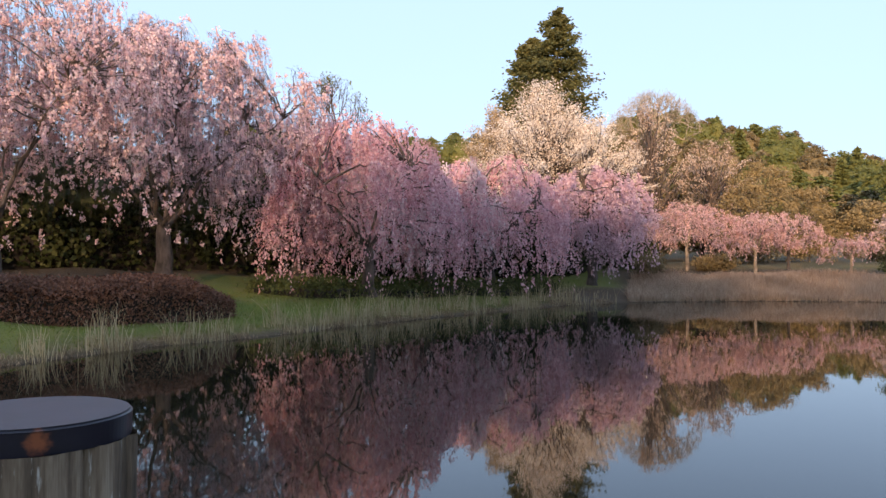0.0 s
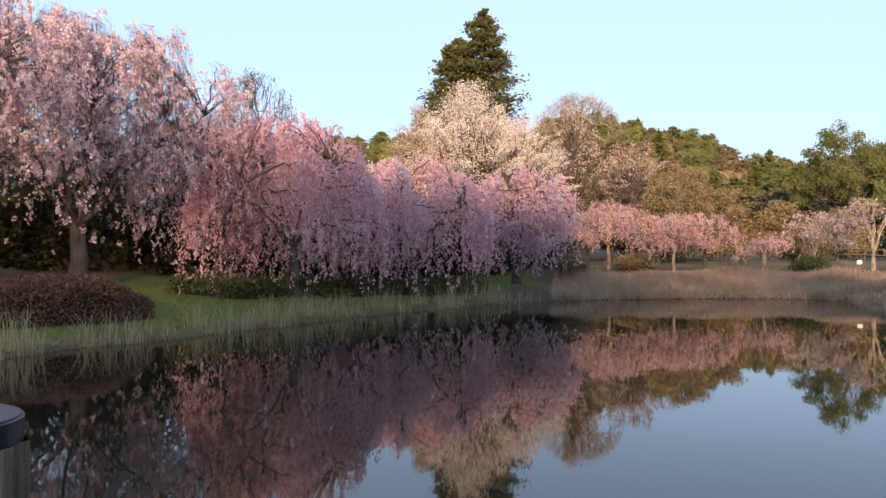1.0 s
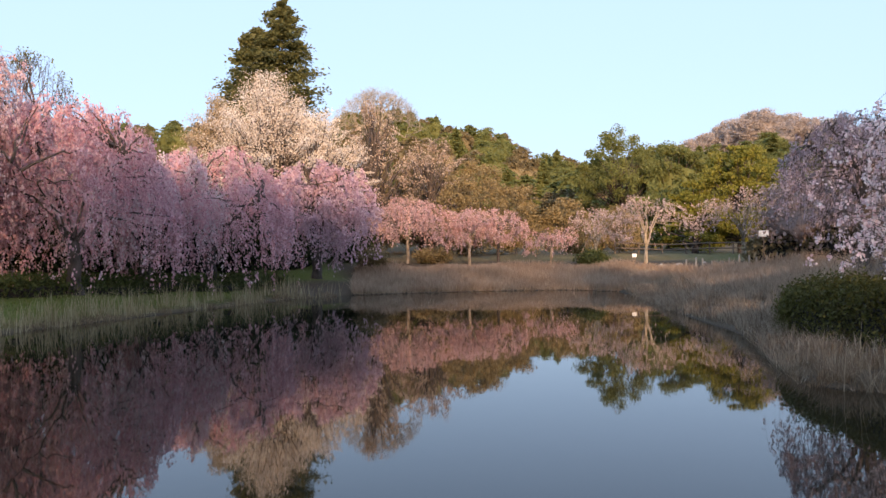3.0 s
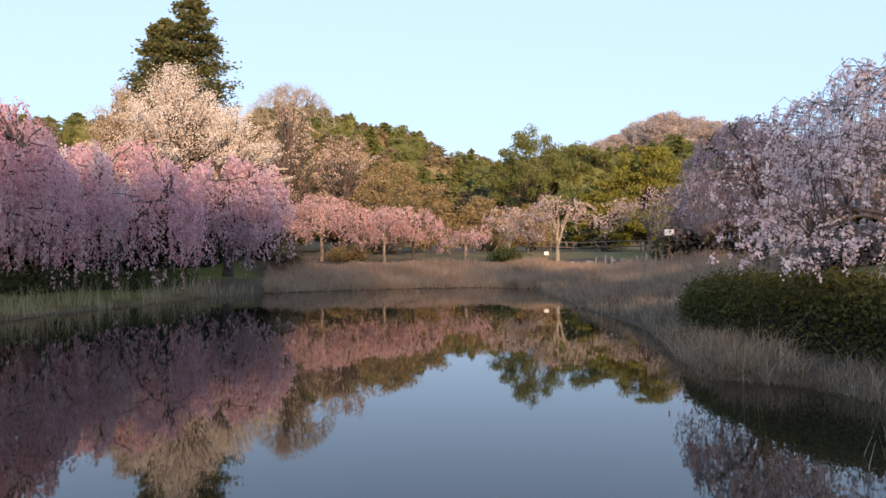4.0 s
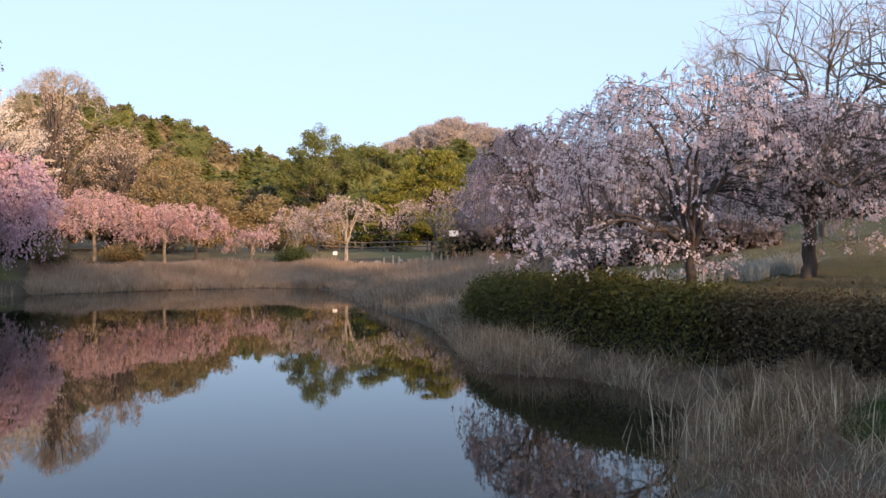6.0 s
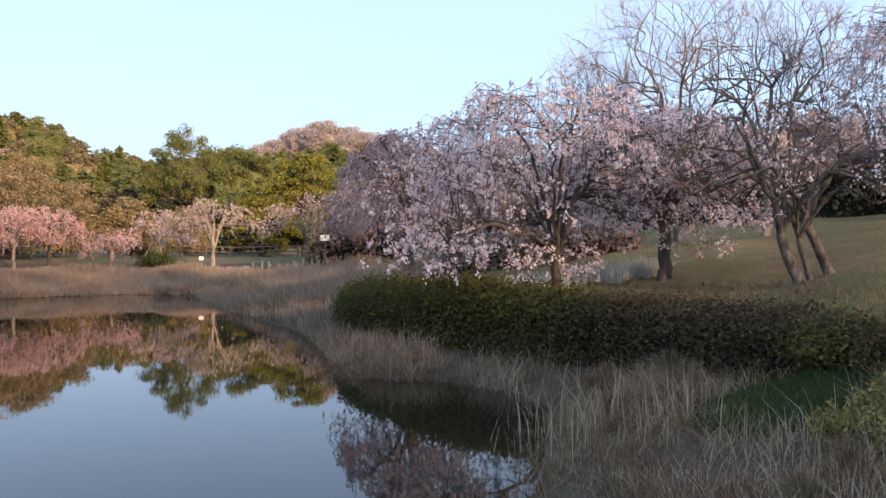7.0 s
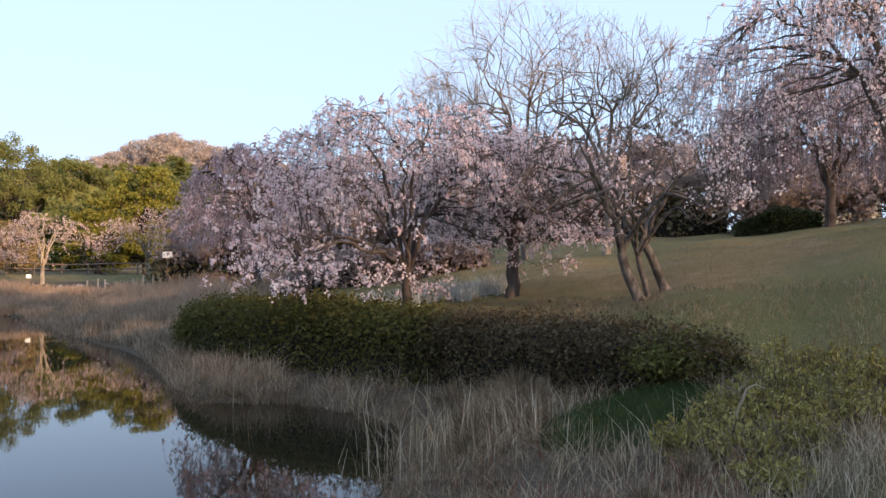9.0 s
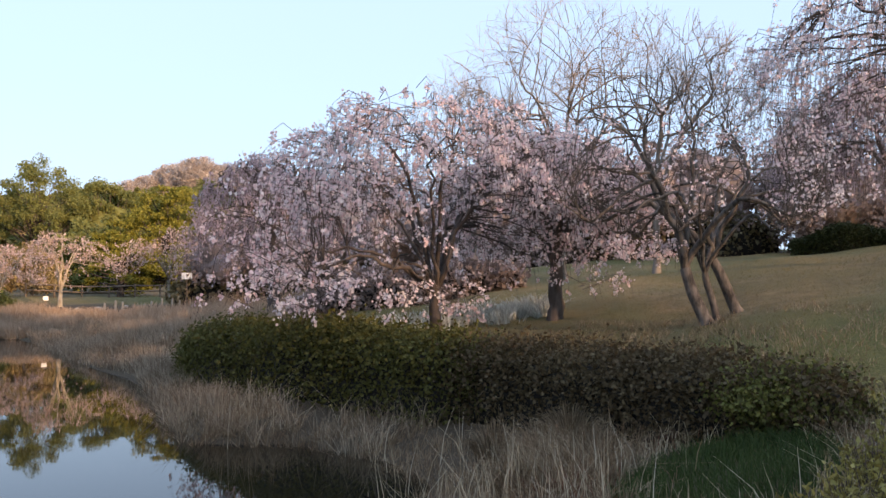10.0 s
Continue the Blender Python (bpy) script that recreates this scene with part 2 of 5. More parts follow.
def piece(name, arrays, mat, parent=None, label="", smooth=False):
    ob = new(name, mesh_of(name, *arrays, mat, smooth))
    if parent:
        ob.parent = parent
    return tagged(ob, label)


def part(name, bm, mat, parent, label=""):
    me = bpy.data.meshes.new(name)
    bm.to_mesh(me)
    bm.free()
    me.materials.append(mat)
    ob = new(name, me)
    ob.parent = parent
    return tagged(ob, label)


def thing(name, at, label, category, group="", kind=""):
    ob = new(name)
    ob.location = at
    ob.empty_display_size = 0.3
    return tagged(ob, label, category, group, kind)


def joined(*lots):
    vs, fs, n = [], [], 0
    for v, f in lots:
        vs.append(v), fs.append(f + n)
        n += len(v)
    return np.concatenate(vs), np.concatenate(fs)


def unit(v):
    return v / np.maximum(np.linalg.norm(v, axis=-1, keepdims=True), 1e-9)


def tubes(P, R, sides=6):
    """Round bars along the lines P (n, k, 3) with radii R (n, k)."""
    P = np.asarray(P, float)
    n, k, _ = P.shape
    t = np.empty_like(P)
    t[:, 1:-1] = P[:, 2:] - P[:, :-2]
    t[:, 0], t[:, -1] = P[:, 1] - P[:, 0], P[:, -1] - P[:, -2]
    t = unit(t)
    ref = np.where(np.abs(t[:, :1, 2:]) > 0.8, np.array([1.0, 0.2, 0]), np.array([0, 0, 1.0]))
    ref = np.broadcast_to(ref, t.shape)
    u = unit(np.cross(t, ref))
    w = np.cross(t, u)
    a = np.arange(sides) * 2 * np.pi / sides
    ring = u[:, :, None] * np.cos(a)[:, None] + w[:, :, None] * np.sin(a)[:, None]
    V = P[:, :, None] + ring * np.asarray(R)[:, :, None, None]
    i = np.arange(n)[:, None, None] * k * sides
    j = np.arange(k - 1)[None, :, None] * sides
    s = np.arange(sides)[None, None]
    s2 = (s + 1) % sides
    F = np.stack([i + j + s, i + j + s2, i + j + s2 + sides, i + j + s + sides], -1)
    return V.reshape(-1, 3), F.reshape(-1, 4)


def flecks(rng, P, size, long=1.0, axis=None, bend=0.35):
    """Small bent petals or leaves at the points P, of that size, turned at random or along an axis."""
    n = len(P)
    a = unit(rng.normal(size=(n, 3))) if axis is None else unit(axis + 0.35 * rng.normal(size=(n, 3)))
    b = unit(np.cross(a, rng.normal(size=(n, 3))))
    c = np.cross(a, b)
    s = (np.asarray(size) * rng.uniform(0.6, 1.35, n) * 0.5)[:, None]
    V = np.stack([P - a * s * long + c * s * bend, P - b * s, P + a * s * long + c * s * bend, P + b * s], 1)
    return V.reshape(-1, 3), np.arange(4 * n).reshape(-1, 4)


def curve3(a, b, c, k):
    """Lines (n, k, 3) from a past b to c."""
    s = np.linspace(0, 1, k)[None, :, None]
    a, b, c = a[:, None], b[:, None], c[:, None]
    return a * (1 - s) ** 2 + 2 * b * s * (1 - s) + c * s * s


def wobble(rng, P, amount):
    k = P.shape[1]
    q = rng.normal(size=P.shape) * amount
    q[:, 0] = q[:, -1] = 0
    return P + q


# ---- the lie of the land ----
SHORE = np.array([(-9.6, 10), (-9.4, 17), (-8.6, 18.6), (-7.4, 21.3), (-5.4, 23.4), (-3.3, 26.9), (-0.7, 30.5), (2.7, 35.1), (5.6, 38.6),
                  (8.3, 40.6), (11.5, 41.3), (16, 41.7), (20.8, 41.2), (22.6, 38.8), (21.1, 33.5), (17.5, 25.4), (15.8, 19.9), (13.5, 16), (11.2, 12.9),
                  (10.2, 11.2), (11.0, 10.0), (10.9, 8.4), (10.2, 7.1), (8.9, 6.3), (7.4, 5.3), (6.2, 4.4), (4.4, 3.0), (2.5, 1.6), (0, 1.0), (-3, 1.2), (-7, 4)])


def shore_distance(x, y):
    """Metres from the waterline, positive on land."""
    p = np.stack([x, y], -1)[..., None, :]
    a, b = SHORE, np.roll(SHORE, -1, 0)
    e = b - a
    s = np.clip(((p - a) * e).sum(-1) / (e * e).sum(-1), 0, 1)
    dist = np.linalg.norm(p - a - s[..., None] * e, axis=-1).min(-1)
    ay, by, ax, bx = a[:, 1], b[:, 1], a[:, 0], b[:, 0]
    py, px = p[..., 1], p[..., 0]
    with np.errstate(divide="ignore", invalid="ignore"):
        cross = ((ay > py) != (by > py)) & (px < (bx - ax) * (py - ay) / (by - ay) + ax)
    inside = cross.sum(-1) % 2 == 1
    return np.where(inside, -dist, dist)


def smooth(v, a, b):
    s = np.clip((v - a) / (b - a), 0, 1)
    return s * s * (3 - 2 * s)


RIDGE = 262.0       # metres to the crest of the wooded ridge
CREST = np.array([(-60, 6.0), (-14, 8.2), (-4, 8.5), (4, 8.5), (12, 9.4), (15.4, 9.7), (17.3, 9.2), (19.8, 8.4), (22.7, 7.8), (24.3, 6.6), (26, 6.5), (28, 6.1), (30.6, 6.3), (33, 6.9),
                  (35.2, 7.1), (37, 8.0), (39.5, 8.5), (42, 8.1), (44, 7.5), (50, 6.0), (70, 6.0), (90, 5.0)])


def skyline(x, y):
    """How high, in degrees, the treetops on the ridge stand in the direction of (x, y)."""
    return np.interp(np.degrees(np.arctan2(x, y)), CREST[:, 0], CREST[:, 1])


def height(x, y):
    x, y = np.asarray(x, float), np.asarray(y, float)
    dd = shore_distance(x, y)
    z = np.interp(dd, [-3, -0.5, 0, 0.25, 1.5, 4.5, 10, 14, 40], [-1.2, -0.25, -0.03, 0.08, 0.28, 0.75, 1.4, 1.75, 2.0])
    right = smooth(x, 11.5, 15) * (1 - smooth(y, 16, 30))
    z = z + right * (np.interp(x, [12, 17, 25, 37, 50], [0, 0.6, 1.15, 1.85, 2.7]) + 0.085 * np.clip(8 - y, -1, 14) * smooth(x, 12, 17))
    z = z + 1.5 * smooth(y, 58, 110) + smooth(y, 20, 70) * smooth(np.hypot(x, y), 104, RIDGE) * (2.3 + RIDGE * np.tan(np.radians(skyline(x, y))) - 16.6)
    # unseen ground rises behind the viewpoint, under the added shade woods
    z = z + 2.0 * smooth(-y, 14, 50) + 13 * smooth(-y, 70, 125) + 5 * smooth(-x, 25, 70) * smooth(y, -30, 0)
    z = z + 0.05 * np.sin(x * 1.1 + 0.7 * y) * smooth(dd, 0.5, 4) + 0.04 * np.sin(y * 1.7 - 0.4 * x) * smooth(dd, 0.5, 4)
    return z


def build_ground():
    def axis(lo, hi, near_lo, near_hi, step):
        near = np.arange(near_lo, near_hi + step / 2, step)
        out_hi = near_hi + np.geomspace(step, hi - near_hi, 46)
        out_lo = near_lo - np.geomspace(step, near_lo - lo, 46)[::-1]
        return np.concatenate([out_lo, near, out_hi])
    xs, ys = axis(-900, 900, -18, 36, 0.36), axis(-900, 1200, -4, 54, 0.36)
    X, Y = np.meshgrid(xs, ys)
    Z = height(X, Y)
    nx, ny = len(xs), len(ys)
    idx = np.arange(nx * ny).reshape(ny, nx)
    F = np.stack([idx[:-1, :-1], idx[:-1, 1:], idx[1:, 1:], idx[1:, :-1]], -1).reshape(-1, 4)
    ob = piece("ground", (np.stack([X, Y, Z], -1).reshape(-1, 3), F), ground_material(), smooth=True)
    tagged(ob, "grassy banks rising from the pond with dry leaf litter", "ground", kind="structure")
    dd = shore_distance(X, Y)
    left = smooth(-X + 0.45 * (Y - 25), -3.5, 1.0) * smooth(dd, 0.6, 1.6) * (1 - smooth(dd, 9, 13)) * smooth(Y, 12, 15)
    litter = np.maximum.reduce([1 - smooth(dd, 0.12, 0.5), smooth(Y, 38, 41) * (1 - smooth(dd, 9, 12)) * smooth(X, 8.5, 10.5), smooth(X, 3, 6) * (1 - smooth(dd, 2.5, 4.5)),
                                smooth(dd, 9, 12) * smooth(Y, 22, 26) * (1 - smooth(X, 6, 12)), 0.7 * smooth(Y, 51, 57) * smooth(X, 6, 12), 0.8 * smooth(X, 13, 16) * smooth(Y, 19, 22) * (1 - smooth(dd, 8, 10))])
    layer = ob.data.attributes.new("cover", "FLOAT_COLOR", "POINT")
    layer.data.foreach_set("color", np.stack([left, np.clip(litter, 0, 1), 0 * X, 0 * X + 1], -1).ravel().astype(np.float32))


def build_water():
    bm = bmesh.new()
    bmesh.ops.create_grid(bm, x_segments=12, y_segments=12, size=1)
    for v in bm.verts:
        v.co = Vector((7 + 19 * v.co.x, 22 + 22.5 * v.co.y, 0))
    me = bpy.data.meshes.new("pond_water")
    bm.to_mesh(me), bm.free()
    me.materials.append(water_material())
    tagged(new("water", me), "still dark pond water mirroring trees and sky", "water", kind="structure")


# ---- trees ----
def inner_mass(rng, centre, radii, cone=0.0):
    """The dense inside of a crown: a lumpy closed body."""
    bm = bmesh.new()
    bmesh.ops.create_icosphere(bm, subdivisions=3, radius=1)
    V = np.array([v.co[:] for v in bm.verts])
    F = np.array([[v.index for v in f.verts] for f in bm.faces])
    bm.free()
    V = V * np.array([[1 + 0.35 * noise.noise(Vector(v) * 2.2 + Vector((radii[0], 0, 0))) + 0.07 * rng.normal()] for v in V])
    V = V * (1 - cone * np.clip((V[:, 2:] + 1) / 2, 0, 1) * np.array([1, 1, 0]))
    return V * np.array(radii) + np.array(centre), F


def skin_of(rng, body, count):
    """Points spread over a closed body, a little proud of it."""
    V, F = body
    c = V.mean(0)
    w = rng.dirichlet((1, 1, 1), count)[:, :, None]
    return c + ((V[F[rng.integers(0, len(F), count)]] * w).sum(1) - c) * rng.uniform(0.98, 1.1, (count, 1))


def weeping_tree(name, at, H, R, seed, mat, label, group="", edge=0.5, low=0.12, fork=0.24, trunk_r=0.28, limbs=7, sprays=90, strands=14,
                 fleck=26, size=0.09, lean=(0, 0), twig_r=0.006, fill=0.35, wide=1.0, bark=None, stems=1, droop=1.0, full=0.85, extra=(), tight=0.22, stem_list=(), peak=2.0, long_share=0.14, arch=1.0, bunch=5, arms=(), fine=1.0, slim=1.0, sink=0.97, lift=0.10, streak=(0.85, 2.0, 0.85, 1.5)):
    """A weeping cherry: a crooked trunk, arching limbs and hanging strands of blossom."""
    rng = np.random.default_rng(seed)
    bark = bark or BARK
    x, y = at[0], at[1]
    z0 = float(height(x, y))
    root = thing(name, (x, y, z0), label, "tree", group)
    ph = rng.uniform(0, 6.28, 4)

    def reach(az):
        return R * (1 + 0.16 * np.sin(2 * az + ph[0]) + 0.12 * np.sin(3 * az + ph[1]) + 0.08 * np.sin(5 * az + ph[2]))

    def dome(az, rho):
        top = H * (1 + 0.06 * np.sin(3 * az + ph[3]) * rho)
        return edge * H + (top - edge * H) * np.sqrt(np.clip(1 - rho ** peak, 0, 1))

    # trunk and limbs
    zf = fork * H
    tops, K = [], 9
    tr_lines, tr_rad = [], []
    stems = len(stem_list) or 1
    for s in range(stems):
        off, tip = stem_list[s] if stem_list else ((0, 0), (0, 0))
        top = np.array([tip[0] + lean[0], tip[1] + lean[1], zf * rng.uniform(0.9, 1.15)])
        c = curve3(np.array([[off[0], off[1], -0.25]]), np.array([[(off[0] + tip[0]) / 2 + lean[0] * 0.2, (off[1] + tip[1]) / 2 + lean[1] * 0.2, zf * 0.4]]), top[None], K)
        tr_lines.append(wobble(rng, c, trunk_r * 0.12)[0])
        rr = trunk_r / math.sqrt(stems) * np.linspace(1.1, 0.72, K)
        rr[0] *= 1.5
        rr[1] *= 1.12
        tr_rad.append(rr)
        tops.append(top)
    piece("trunk", tubes(np.array(tr_lines), np.array(tr_rad), 10), bark, root, smooth=True)
    az = np.arange(limbs) * 2 * np.pi / limbs + rng.uniform(-0.35, 0.35, limbs)
    rho = rng.uniform(0.45, 0.8, limbs)
    rr = reach(az) * rho
    ends = np.stack([lean[0] + np.cos(az) * rr, lean[1] + np.sin(az) * rr * wide, dome(az, rho) * sink], -1)
    starts = np.array([tops[i % stems] for i in range(limbs)]) - np.array([0, 0, 0.1 * zf])
    mids = starts * 0.45 + ends * 0.55
    mids[:, :2] = starts[:, :2] + 0.35 * (ends[:, :2] - starts[:, :2])
    mids[:, 2] = ends[:, 2] * rng.uniform(0.85, 1.08, limbs) * min(1, sink + 0.03)
    if arms:
        e2 = np.array(arms, float)
        s2 = np.array([tops[0]] * len(arms)) - np.array([0, 0, 0.1 * zf])
        m2 = s2 * 0.5 + e2 * 0.5
        m2[:, 2] = np.maximum(s2[:, 2], e2[:, 2]) + 0.16 * H
        starts, mids, ends = np.concatenate([starts, s2]), np.concatenate([mids, m2]), np.concatenate([ends, e2])
        limbs += len(arms)
    LK = 12
    limb = wobble(rng, curve3(starts, mids, ends, LK), 0.05 * R / 4)
    limb_r = slim * trunk_r * 0.55 * rng.uniform(0.7, 1.1, limbs)[:, None] * np.linspace(1, 0.22, LK)[None]
    for k in range(limbs):
        piece("limb", tubes(limb[k:k + 1], limb_r[k:k + 1], 7), bark, root, smooth=True)
    # sprays
    n = sprays
    az = rng.uniform(0, 2 * np.pi, n)
    rho = np.sqrt(rng.uniform(0.0, 1, n)) * 0.98
    zz = dome(az, rho)
    inner = rng.uniform(size=n) < fill
    zz = np.where(inner, zz * rng.uniform(0.55, 0.92, n), zz * rng.uniform(0.93, 1.0, n))
    rr = reach(az) * rho
    C = np.stack([lean[0] + np.cos(az) * rr, lean[1] + np.sin(az) * rr * wide, np.maximum(zz, 0.2 * H)], -1)
    if extra:
        C = np.concatenate([C, np.array(extra, float)])
        n = len(C)
    flat = limb[:, 4:].reshape(-1, 3)
    d2 = ((C[:, None] - flat[None]) ** 2).sum(-1) + 4 * np.clip(flat[None, :, 2] - C[:, None, 2], 0, None)
    A = flat[(d2 + 0.25 * rng.uniform(size=d2.shape)).argmin(1)]
    M = (A + C) / 2 + np.array([0, 0, lift * H]) * rng.uniform(0.2, 1.2, n)[:, None]
    br = wobble(rng, curve3(A, M, C, 7), 0.04)
    tagged(piece("branchwork", tubes(br, fine * 0.10 * trunk_r * rng.uniform(0.8, 1.3, n)[:, None] * np.linspace(1.6, 0.5, 7)[None], 4), bark, root, smooth=True), kind="stuff")
    # hanging strands
    out = unit(C[:, :2] - np.array(lean)[None])
    m = n * strands
    S = np.repeat(C, strands, 0) + rng.normal(size=(m, 3)) * np.array([tight, tight, 0.12]) * R / 5
    o = np.repeat(out, strands, 0)
    turn = rng.normal(size=m) * 0.9
    o = np.stack([o[:, 0] * np.cos(turn) - o[:, 1] * np.sin(turn), o[:, 0] * np.sin(turn) + o[:, 1] * np.cos(turn)], -1)
    w = rng.uniform(0.12, 0.30, m) * R * 0.55 * arch
    depth = np.clip(S[:, 2] - low * H, 0.2, None)
    drop = depth * rng.uniform(0.12, 0.62, m) ** 1.0 * droop
    longer = rng.uniform(size=m) < long_share
    drop = np.where(longer, depth * rng.uniform(0.6, 0.98, m) * min(1, droop * 1.2), drop)
    SK = 7
    s = np.linspace(0, 1, SK)[None]
    hz = w[:, None] * (1 - np.exp(-2.6 * s))
    vz = 0.30 * w[:, None] * np.sin(np.clip(s * 3.2, 0, np.pi)) - drop[:, None] * s ** 1.5
    L = np.stack([S[:, :1] + o[:, :1] * hz, S[:, 1:2] + o[:, 1:2] * hz, S[:, 2:] + vz], -1)
    L = wobble(rng, L, 0.03)
    if twig_r:
        tagged(piece("twig", tubes(L[:, ::2], np.full((m, 4), twig_r) * np.linspace(1.5, 0.6, 4)[None], 3), TWIG, root), kind="stuff")
    # blossom in tufts along the strands
    tufts = max(2, round(fleck / bunch))
    each = max(2, round(fleck / tufts))
    q = rng.uniform(0.04, 1, (m, tufts)) ** 0.85 * (SK - 1.001)
    i = q.astype(int)
    fr = (q - i)[..., None]
    T = L[np.arange(m)[:, None], i] * (1 - fr) + L[np.arange(m)[:, None], i + 1] * fr
    along = unit(L[np.arange(m)[:, None], i + 1] - L[np.arange(m)[:, None], i])
    keep = rng.uniform(size=(m, tufts)) < full
    T, along = T[keep], along[keep].repeat(each, 0)
    loose = size * rng.uniform(0.35, 0.95, (len(T), 1)).repeat(each, 0)
    Pb = np.repeat(T, each, 0) + rng.normal(size=(len(T) * each, 3)) * loose * streak[0] + along * rng.normal(size=(len(along), 1)) * loose * streak[1]
    piece("crown", flecks(rng, Pb, size * streak[2], streak[3], axis=along), mat, root)
    return root


def upright_tree(name, at, H, R, seed, mat, label, group="", trunk_r=0.25, base=0.25, clumps=70, fleck=160, size=0.14, flat=0.45, bark=None, limbs=9,
                 point=0.0, z=None, loose=0.3, shape=0.5, wood=True, core=0.0, skin=900, streak=0.0):
    """A spreading tree: trunk, rising limbs, and a crown of many clumps of leaf or blossom round the branch ends."""
    rng = np.random.default_rng(seed)
    bark = bark or BARK
    x, y = at
    z0 = float(height(x, y)) if z is None else z
    root = thing(name, (x, y, z0), label, "tree", group)
    K = 8
    line = np.zeros((1, K, 3))
    line[0, :, 2] = np.linspace(-0.3, H * 0.62, K)
    line = wobble(rng, line, trunk_r * 0.3)
    rad = trunk_r * np.linspace(1.15, 0.4, K)[None]
    piece("trunk", tubes(line, rad, 8), bark, root, smooth=True)
    n = clumps
    zf = base + (1 - base) * rng.beta(1.2, 1.25, n)
    t = (zf - base) / (1 - base)
    prof = np.sin(np.clip(np.pi * (0.10 + 0.86 * t ** (1 - 0.35 * shape)), 0, np.pi)) ** 0.7 * (1 - point * t)
    az = rng.uniform(0, 2 * np.pi, n)
    rr = R * prof * np.sqrt(rng.uniform(0.12, 1, n))
    C = np.stack([np.cos(az) * rr, np.sin(az) * rr, zf * H], -1)
    A = np.stack([0 * az, 0 * az, np.clip(zf * H * rng.uniform(0.35, 0.75, n), 0.12 * H, 0.6 * H)], -1)
    M = A * 0.45 + C * 0.55 + np.array([0, 0, -0.03 * H])
    lines = wobble(rng, curve3(A, M, C, 7), 0.02 * R)
    if wood:
        tagged(piece("branchwork", tubes(lines, trunk_r * 0.22 * rng.uniform(0.6, 1.3, n)[:, None] * np.linspace(1.4, 0.25, 7)[None], 4), bark, root), kind="stuff")
    sp = loose * R * rng.uniform(0.55, 1.25, n)
    g = rng.normal(size=(n, fleck, 3))
    g = g / np.maximum(np.linalg.norm(g, axis=-1, keepdims=True), 1e-6) * rng.uniform(0, 1, (n, fleck, 1)) ** 0.55
    P = C[:, None] + g * sp[:, None, None] * np.array([1, 1, flat])
    if streak:
        out = unit(C - A + np.stack([0 * az, 0 * az, -0.12 * H * rng.uniform(0, 1, n)], -1))
        P = P + out[:, None] * rng.uniform(-1, 0.45, (n, fleck, 1)) * (streak * sp)[:, None, None]
    P = P.reshape(-1, 3)
    if core:
        body = inner_mass(rng, (0, 0, H * (base + 1) * 0.5), (R * core, R * core, H * (1 - base) * 0.5 * core))
        piece("inner_crown", body, mat, root)
        P = np.concatenate([P, skin_of(rng, body, skin)])
    piece("crown", flecks(rng, P, size), mat, root)
    return root


def conifer_tree(name, at, H, R, seed, mat, label, group="", whorls=26, per=9, fleck=46, size=0.32, z=None, trunk_r=0.3, bare=0.1, tilt=-0.1, rag=0.3, size_long=1.7, wood=True, core=0.0, taper=0.8, fuzz=(0.07, 0.4)):
    """A conifer: a straight stem with tiers of drooping boughs, ragged at the edge."""
    rng = np.random.default_rng(seed)
    x, y = at
    z0 = float(height(x, y)) if z is None else z
    root = thing(name, (x, y, z0), label, "tree", group)
    line = np.zeros((1, 8, 3))
    line[0, :, 2] = np.linspace(-0.4, H * 0.98, 8)
    piece("trunk", tubes(line, trunk_r * np.linspace(1.1, 0.08, 8)[None], 7), BARK, root)
    n = whorls * per
    t = np.repeat(np.linspace(bare, 0.985, whorls), per) + rng.normal(size=n) * 0.008
    az = rng.uniform(0, 2 * np.pi, n)
    ln = R * np.clip(1 - t, 0, 1) ** taper * (1 + rag * rng.normal(size=n)) + 0.05 * R
    ln = np.clip(ln, 0.05 * R, 1.35 * R)
    A = np.stack([0 * az, 0 * az, t * H], -1)
    C = np.stack([np.cos(az) * ln, np.sin(az) * ln, t * H + tilt * ln + 0.04 * ln * rng.normal(size=n)], -1)
    M = (A + C) / 2 + np.stack([0 * az, 0 * az, -0.12 * ln], -1)
    lines = curve3(A, M, C, 6)
    if wood:
        tagged(piece("branchwork", tubes(lines[:, ::2], 0.05 * np.linspace(1.2, 0.25, 3)[None] * np.ones((n, 1)), 3), BARK, root), kind="stuff")
    q = rng.uniform(0.12, 1.0, (n, fleck)) ** 0.7 * 4.999
    i = q.astype(int)
    fr = (q - i)[..., None]
    rows = np.arange(n)[:, None]
    P = lines[rows, i] * (1 - fr) + lines[rows, i + 1] * fr
    dirs = np.repeat(unit(C - A)[:, None], fleck, 1)
    P = P + rng.normal(size=P.shape) * np.array([1, 1, fuzz[1]]) * (fuzz[0] * ln[:, None, None] + 0.1)
    P, dirs = P.reshape(-1, 3), dirs.reshape(-1, 3)
    if core:
        body = inner_mass(rng, (0, 0, H * 0.47), (R * core, R * core, H * 0.47), 0.92)
        piece("inner_crown", body, mat, root)
        more = skin_of(rng, body, 800)
        P, dirs = np.concatenate([P, more]), np.concatenate([dirs, unit(more * [1, 1, 0] + [0, 0, -0.3])])
    piece("crown", flecks(rng, P, size, size_long, axis=dirs), mat, root)
    return root


